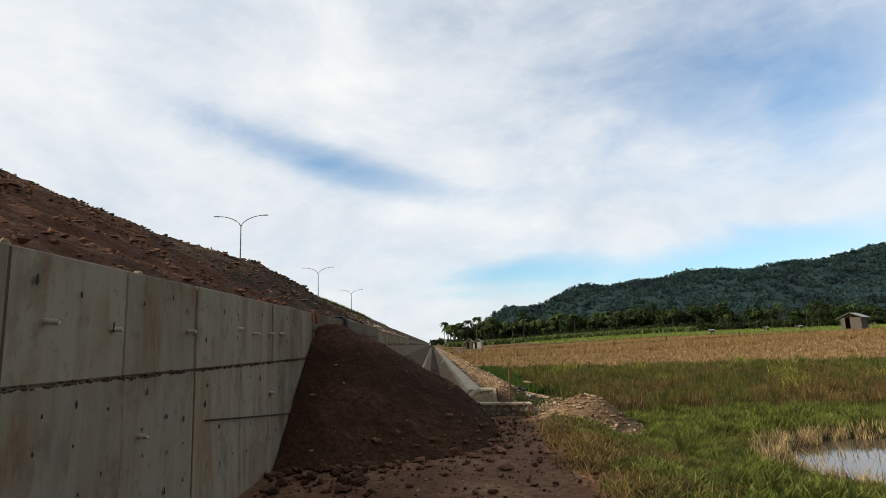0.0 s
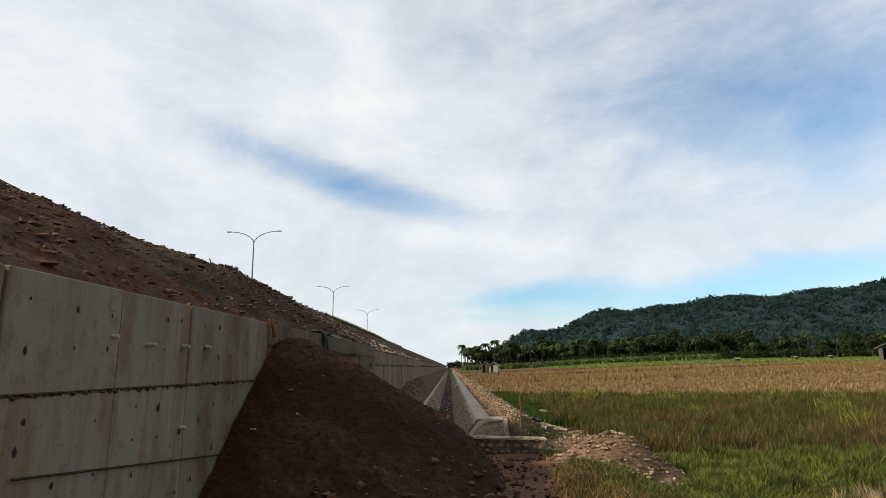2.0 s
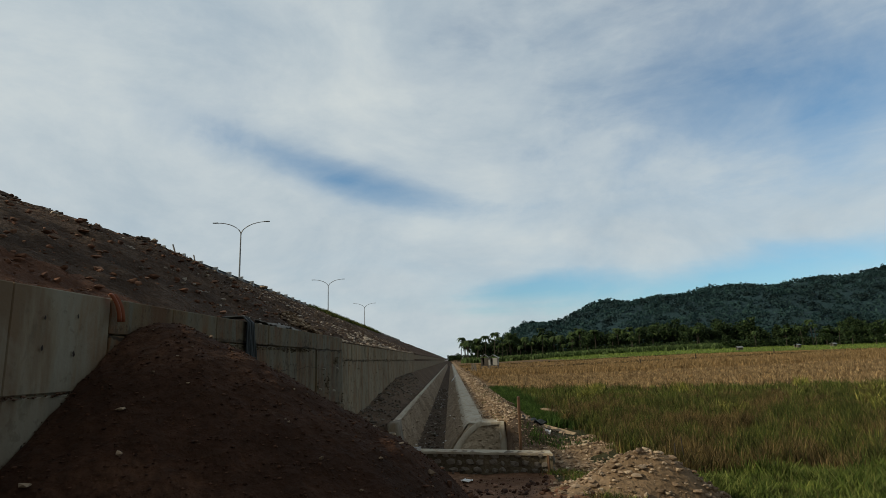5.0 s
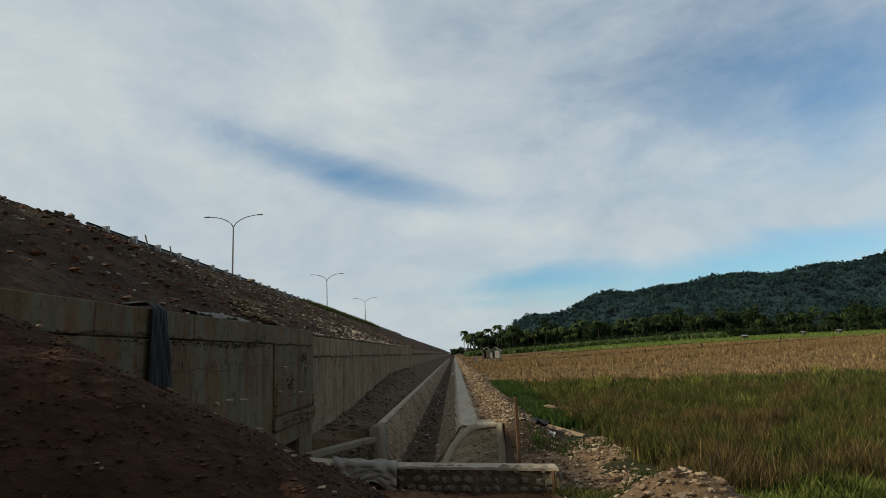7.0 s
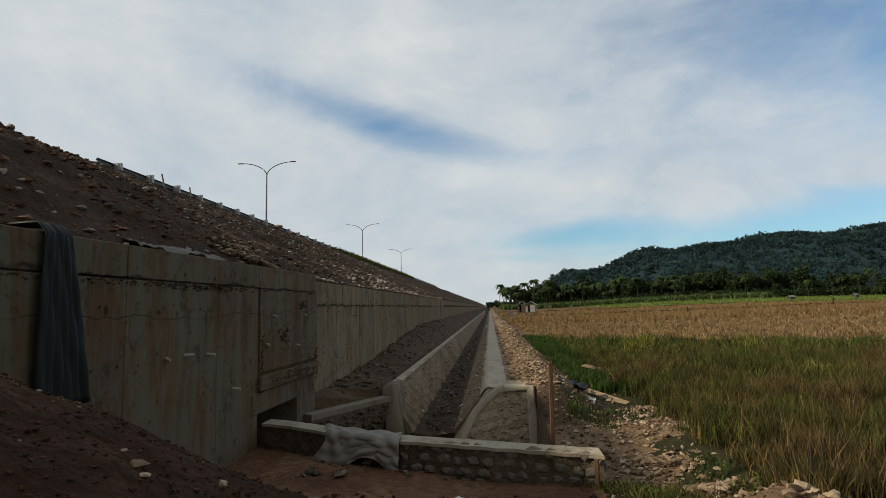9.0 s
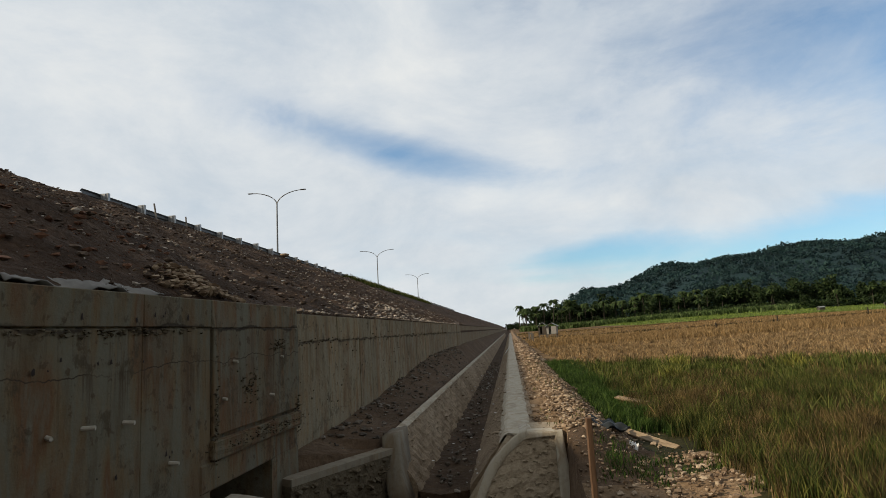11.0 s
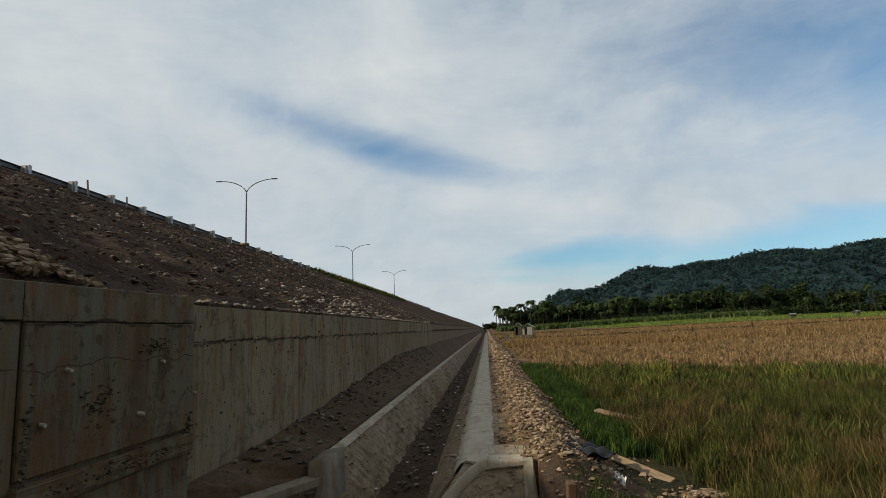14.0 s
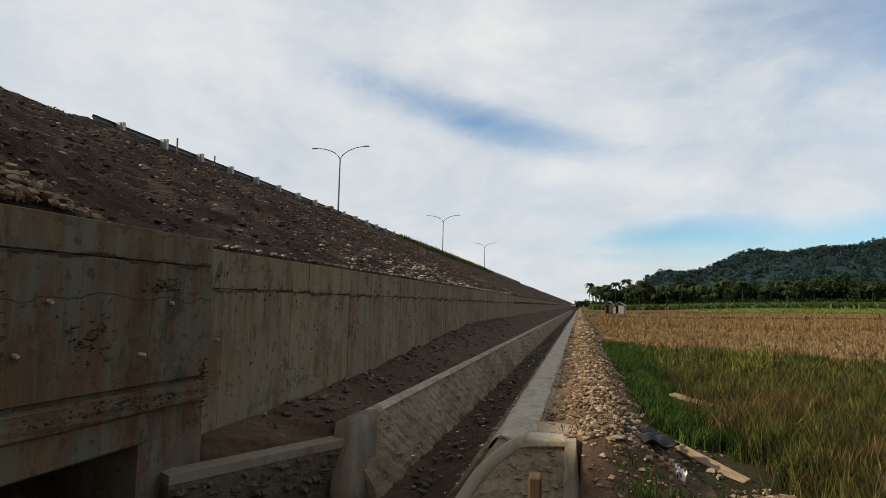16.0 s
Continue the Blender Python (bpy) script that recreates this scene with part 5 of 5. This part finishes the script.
for x, y, h in ((6.9, 33.5, 1.15), (11.8, 19.0, 1.1), (12.6, 20.4, 1.2), (14.5, 24.0, 1.2), (15.5, 26.0, 1.1), (9.6, 24.5, 0.95), (18.5, 30.0, 1.2), (12.5, 36.0, 1.1), (20.0, 38.0, 1.2), (9.0, 40.0, 1.0), (17.0, 21.5, 1.1), (19.5, 23.5, 1.0)):
    kx = rng.normal(0, 0.22, (26, 2)) + (x, y)
    tagged(blades("weed_shrub", kx, np.full(26, float(ground_z(x, y))), h * 0.55, 0.045, 6, M_SHRUB, int(x * 3 + y), 0.7, 0.12), "leafy yellow-green weed shrub in the field", "shrub")


# ---- huts ----
def hut(name, label, m, w1, d1, h1, stilts, wall_mat, roof_mat, group=""):
    t = thing(name, label, "hut", m, group)
    for sx1 in (-1, 1):
        for sy1 in (-1, 1):
            part("stilt", box_bm(sx1 * w1 * 0.45 - 0.06, sx1 * w1 * 0.45 + 0.06, sy1 * d1 * 0.45 - 0.06, sy1 * d1 * 0.45 + 0.06, -0.4, stilts + 0.1), M_GREYWOOD, t)
    part("floor", box_bm(-w1 / 2, w1 / 2, -d1 / 2, d1 / 2, stilts, stilts + 0.1), M_GREYWOOD, t)
    z0, z1 = stilts + 0.1, stilts + 0.1 + h1
    for sy1 in (-1, 1):
        part("wall", box_bm(-w1 / 2, w1 / 2, sy1 * d1 / 2 - 0.04, sy1 * d1 / 2 + 0.04, z0, z1), wall_mat, t)
    part("wall", box_bm(-w1 / 2 - 0.04, -w1 / 2 + 0.04, -d1 / 2 + 0.05, d1 * 0.05, z0, z1 - 0.05), wall_mat, t)
    part("wall", box_bm(-w1 / 2 - 0.04, -w1 / 2 + 0.04, d1 * 0.3, d1 / 2 - 0.05, z0, z1 - 0.05), wall_mat, t)
    part("wall", box_bm(w1 / 2 - 0.04, w1 / 2 + 0.04, -d1 / 2 + 0.05, d1 / 2 - 0.05, z0, z1 - 0.05), wall_mat, t)
    for s in (-1, 1):
        part("roof", slab_bm([(-w1 * 0.62, 0, z1 + h1 * 0.38), (w1 * 0.62, 0, z1 + h1 * 0.38), (w1 * 0.62, s * d1 * 0.68, z1 - 0.12), (-w1 * 0.62, s * d1 * 0.68, z1 - 0.12)], 0.05, (0, 0, 1)), roof_mat, t)
    return t


gz = lambda x, y: float(ground_z(x, y))
M_HUTWALL = material("weathered boards", wooden((0.055, 0.048, 0.04), (0.12, 0.105, 0.09)))
M_HUTPALE = material("pale boards", wooden((0.28, 0.27, 0.25), (0.42, 0.41, 0.39)))
hut("field_hut", "small stilted board hut with a tin roof", pose(7.35, 101, gz(7.35, 101) + 0.1, 0, 0, 80), 1.7, 1.5, 1.2, 0.9, M_HUTPALE, M_TIN, "huts by the drain")
hut("field_hut", "dark board hut with a tin roof", pose(6.0, 103, gz(6.0, 103) + 0.1, 0, 0, 84), 1.6, 1.2, 1.3, 0.9, M_HUTWALL, M_TIN, "huts by the drain")
hut("barn", "lone weathered board hut with a pale tin roof", pose(71, 95, gz(71, 95) + 0.4, 0, 0, 38), 3.4, 2.8, 1.9, 0.35, M_HUTWALL, M_TIN)
for x, y, a in ((150, 255, 30), (170, 262, 20), (120, 245, 0), (215, 275, 50)):
    hut("far_hut", "small pale-roofed hut far across the fields", pose(x, y, gz(x, y) + 0.3, 0, 0, a), 2.0, 1.6, 0.9, 0.3, M_HUTWALL, M_TIN, "far huts")
for k in range(7):
    y = 92 + 2.6 * k
    p = timber("fence_post", "rough wooden fence post by the rubble bank", (4.0 + 0.15 * math.sin(k * 2), y, gz(4.0, y) - 0.3), (4.0 + 0.1 * math.sin(k * 5), y, gz(4.0, y) + 1.5), 0.16, 0.14, M_GREYWOOD)
for x, y in ((48, 118), (70, 130), (30, 96)):
    timber("field_stake", "dark stake standing in the stubble", (x, y, gz(x, y) - 0.2), (x, y, gz(x, y) + 1.2), 0.18, 0.18, M_BARK)


# ---- trees ----
def leaf_cloud(centres, radii, per, size, seed):
    r = np.random.default_rng(seed)
    out_v, out_f = [], []
    k = len(centres) * per
    d = r.normal(0, 1, (k, 3))
    d /= np.linalg.norm(d, axis=1)[:, None]
    c = np.repeat(np.asarray(centres, float), per, 0) + d * (np.repeat(np.asarray(radii, float), per) * r.uniform(0.55, 1.05, k))[:, None]
    u = r.normal(0, 1, (k, 3)); u /= np.linalg.norm(u, axis=1)[:, None]
    v = np.cross(u, r.normal(0, 1, (k, 3))); v /= np.linalg.norm(v, axis=1)[:, None]
    s = size * r.uniform(0.5, 1.2, k)[:, None]
    q = np.stack([c - u * s, c + v * s * 0.6, c + u * s, c - v * s * 0.6], 1)
    return q.reshape(-1, 3), np.arange(4 * k).reshape(-1, 4)


def broadleaf(seed, h=12.0):
    r = random.Random(seed)
    t = thing("broadleaf_tree", "dense dark green broadleaf tree behind the fields", "tree", group="trees behind the fields")
    top = h * 0.45
    bm = tube_bm([(0, 0, -0.5), (0.1, 0.1, top * 0.5), (0.2, 0, top)], [0.32, 0.24, 0.16], 7)
    cs, rs2 = [], []
    for k in range(11):
        a, d = r.uniform(0, math.tau), r.uniform(0.5, 1.0) * h * 0.26
        c = (d * math.cos(a), d * math.sin(a), top + r.uniform(-0.12, 0.45) * h)
        if k < 5:
            tube_bm([(0.2, 0, top * 0.9), (c[0] * 0.5, c[1] * 0.5, (top + c[2]) / 2), c], [0.12, 0.08, 0.04], 5, bm)
        cs.append(c), rs2.append(r.uniform(0.12, 0.2) * h)
    part("trunk", bm, M_BARK, t)
    v, f = leaf_cloud(cs, rs2, 75, 0.75, seed)
    mesh_object("crown", v, f, M_LEAF, t)
    return t


def palm(seed, h=12.0):
    r = random.Random(seed)
    t = thing("coconut_palm", "tall coconut palm with drooping fronds", "palm", group="coconut palms behind the fields")
    bend = r.uniform(-1.0, 1.0)
    part("trunk", tube_bm([(0, 0, -0.5), (bend * 0.3, 0, h * 0.4), (bend, 0.1, h)], [0.24, 0.18, 0.14], 7), M_BARK, t)
    v, f = [], []
    for k in range(20):
        a, lift, L = k * 2.4 + r.uniform(-0.2, 0.2), r.uniform(-0.3, 1.0), r.uniform(3.0, 4.2)
        last = None
        for i in range(6):
            s = i / 5
            d = L * s * (1 - 0.18 * s)
            p = Vector((bend + d * math.cos(a), 0.1 + d * math.sin(a), h + lift * L * s * 0.7 - 0.75 * L * s * s))
            wd = 0.65 * math.sin(math.pi * min(1, s * 0.85 + 0.12))
            n2 = Vector((-math.sin(a), math.cos(a), 0)) * wd
            v += [tuple(p + n2 - Vector((0, 0, wd * 0.6))), tuple(p), tuple(p - n2 - Vector((0, 0, wd * 0.6)))]
            b = len(v) - 3
            if last is not None:
                f += [(last, last + 1, b + 1, b), (last + 1, last + 2, b + 2, b + 1)]
            last = b
    mesh_object("crown", v, f, M_FROND, t)
    return t


rt = random.Random(77)
kinds_b, kinds_p = [broadleaf(k, 11 + 1.5 * k) for k in range(4)], [palm(20 + k, 10 + 1.3 * k) for k in range(4)]
placed = {}


def plant(kind, x, y, s, turn, dz=0.0):
    m = pose(x, y, (gz(x, y) if x > -2.5 else ROAD_Z) + dz, 0, 0, turn)
    if kind not in placed:
        placed[kind] = 1
        kind.matrix_world = m @ Matrix.Scale(s, 4)
        return kind
    c = copy_thing(kind, m)
    c.scale = (s, s, s)
    return c


# palms at the head of the wood, then the wood along the foot of the hill
for k in range(44):
    u = rt.random() ** 2.2
    plant(rt.choice(kinds_p), 9 + 120 * u + rt.uniform(-3, 3), 368 + rt.uniform(-14, 10), rt.uniform(0.95, 1.3), rt.uniform(0, 360))
for k in range(180):
    u = rt.random()
    x = 14 + 420 * u
    y = 388 - 0.22 * x + rt.uniform(-8, 22) + 30 * rt.random() ** 2
    plant(rt.choice(kinds_b), x, y, (1.25 - 0.45 * smooth01(150, 330, x)) * rt.uniform(0.7, 1.0), rt.uniform(0, 360))
for k in range(22):
    x = 30 + 330 * rt.random()
    plant(rt.choice(kinds_p), x, 372 - 0.24 * x + rt.uniform(-10, 6), rt.uniform(0.7, 1.05), rt.uniform(0, 360))
for x, y, s in ((81, 345, 0.95), (205, 300, 0.75), (214, 296, 0.8), (196, 306, 0.6), (150, 318, 0.6)):
    plant(rt.choice(kinds_b), x, y, s, rt.uniform(0, 360))
# low banana hedge at the foot of the wood
x = rng.uniform(8, 430, 5000)
y = 380 - 0.22 * x + rng.uniform(-8, 10, 5000)
v, f = leaf_cloud(np.column_stack([x, y, ground_z(x, y) + rng.uniform(0.3, 4.2, 5000)]), rng.uniform(1.0, 2.0, 5000), 9, 0.8, 63)
tagged(mesh_object("undergrowth", v, f, M_LEAF), "dark dense undergrowth at the foot of the wood", "undergrowth", kind="stuff")
x = rng.uniform(8, 150, 1200)
y = 352 - 0.20 * x + rng.uniform(-5, 5, 1200)
tagged(blades("banana_hedge", np.column_stack([x, y]), ground_z(x, y), 3.0, 0.8, 6, material("banana leaves", island((0.05, 0.085, 0.025), (0.09, 0.14, 0.045), (0.17, 0.22, 0.09), 0.25)), 51, 0.7, 0.7), "low hedge of banana plants before the wood", "hedge", kind="stuff")
# trees at the far end of the road
for k in range(16):
    plant(rt.choice(kinds_b), -2.0 + 12 * rt.random(), 560 + 60 * rt.random(), rt.uniform(0.35, 0.6), rt.uniform(0, 360))


# ---- hill ----
def ridge(x):
    """Height of the skyline over the plan."""
    return 70 * smooth01(35, 180, x) + 40 * smooth01(190, 330, x) + 20 * smooth01(330, 620, x) + 44 * smooth01(680, 1000, x) + 60 * smooth01(1000, 1900, x) + 9 * wob(x, x, 0.02) * smooth01(100, 300, x)


def hill_z(x, y):
    up = np.exp(-((y - 1220) / 330.0) ** 2)
    gull = 1 - 0.16 * (0.5 + 0.5 * wob(x, y * 0.25, 0.022, 3)) * smooth01(1180, 900, y)
    return ridge(x) * up * gull + 6 * wob(x, y, 0.03, 9) * up - 3


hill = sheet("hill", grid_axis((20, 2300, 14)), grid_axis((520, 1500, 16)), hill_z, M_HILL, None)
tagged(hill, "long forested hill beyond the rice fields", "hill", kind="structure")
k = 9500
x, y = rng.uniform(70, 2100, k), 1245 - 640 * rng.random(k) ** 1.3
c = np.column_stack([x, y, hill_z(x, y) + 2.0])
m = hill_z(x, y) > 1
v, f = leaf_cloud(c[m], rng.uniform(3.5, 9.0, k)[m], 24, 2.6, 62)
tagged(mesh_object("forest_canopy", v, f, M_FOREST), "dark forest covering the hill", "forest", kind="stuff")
# emergent trees on the skyline
x = rng.uniform(120, 1500, 75)
c, r2 = [], []
for xi in x:
    zi, hh = float(hill_z(xi, 1225)), rng.uniform(6, 15)
    for q in range(3):
        c.append((xi + rng.uniform(-3, 3), 1225 + rng.uniform(-3, 3), zi + hh * 0.75 + rng.uniform(-2, 1)))
        r2.append(rng.uniform(2.0, 4.0))
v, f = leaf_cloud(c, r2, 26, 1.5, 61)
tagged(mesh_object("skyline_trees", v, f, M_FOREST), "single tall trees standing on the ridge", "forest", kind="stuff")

# rendered stone lumps on the drain sides
x, y = rng.uniform(0, 1, 1500), 20.95 + 60 * rng.random(1500) ** 1.3
lx = np.where(rng.random(1500) < 0.55, -1.42 + 0.46 * x, -0.06 + 0.62 * x)
lz = np.where(lx < -0.5, COPE - 0.06 - (COPE - FLOOR) * x, FLOOR + (COPE - 0.05 - FLOOR) * x)
tagged(rocks("slope_lumps", np.column_stack([lx, y, lz]), powers(1500, 0.03, 0.2, 3.0), M_MASON, None, 0.3, 71), "rough rendered stones in the drain sides", "stones", kind="stuff")
x, y = rng.uniform(0.02, 1.56, 160), rng.uniform(-0.5, COPE - 0.08, 160)
m = x > 0.1 + 0.9 * (y + 0.5)
tagged(rocks("end_face_stones", np.column_stack([x, end_y(y) + 0.01, y])[m], powers(160, 0.05, 0.16, 2.0)[m] * 0.8, M_ENDFACE, None, 0.6, 72), "rough stones in the end face of the drain", "stones", kind="stuff")
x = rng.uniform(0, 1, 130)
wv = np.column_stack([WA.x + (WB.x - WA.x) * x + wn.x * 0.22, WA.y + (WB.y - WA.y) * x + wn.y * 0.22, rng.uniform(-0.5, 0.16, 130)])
tagged(rocks("wing_stones", wv, powers(130, 0.06, 0.18, 1.5), M_SHADEMASON, None, 0.7, 73), "rough stones in the wing wall", "stones", kind="stuff")
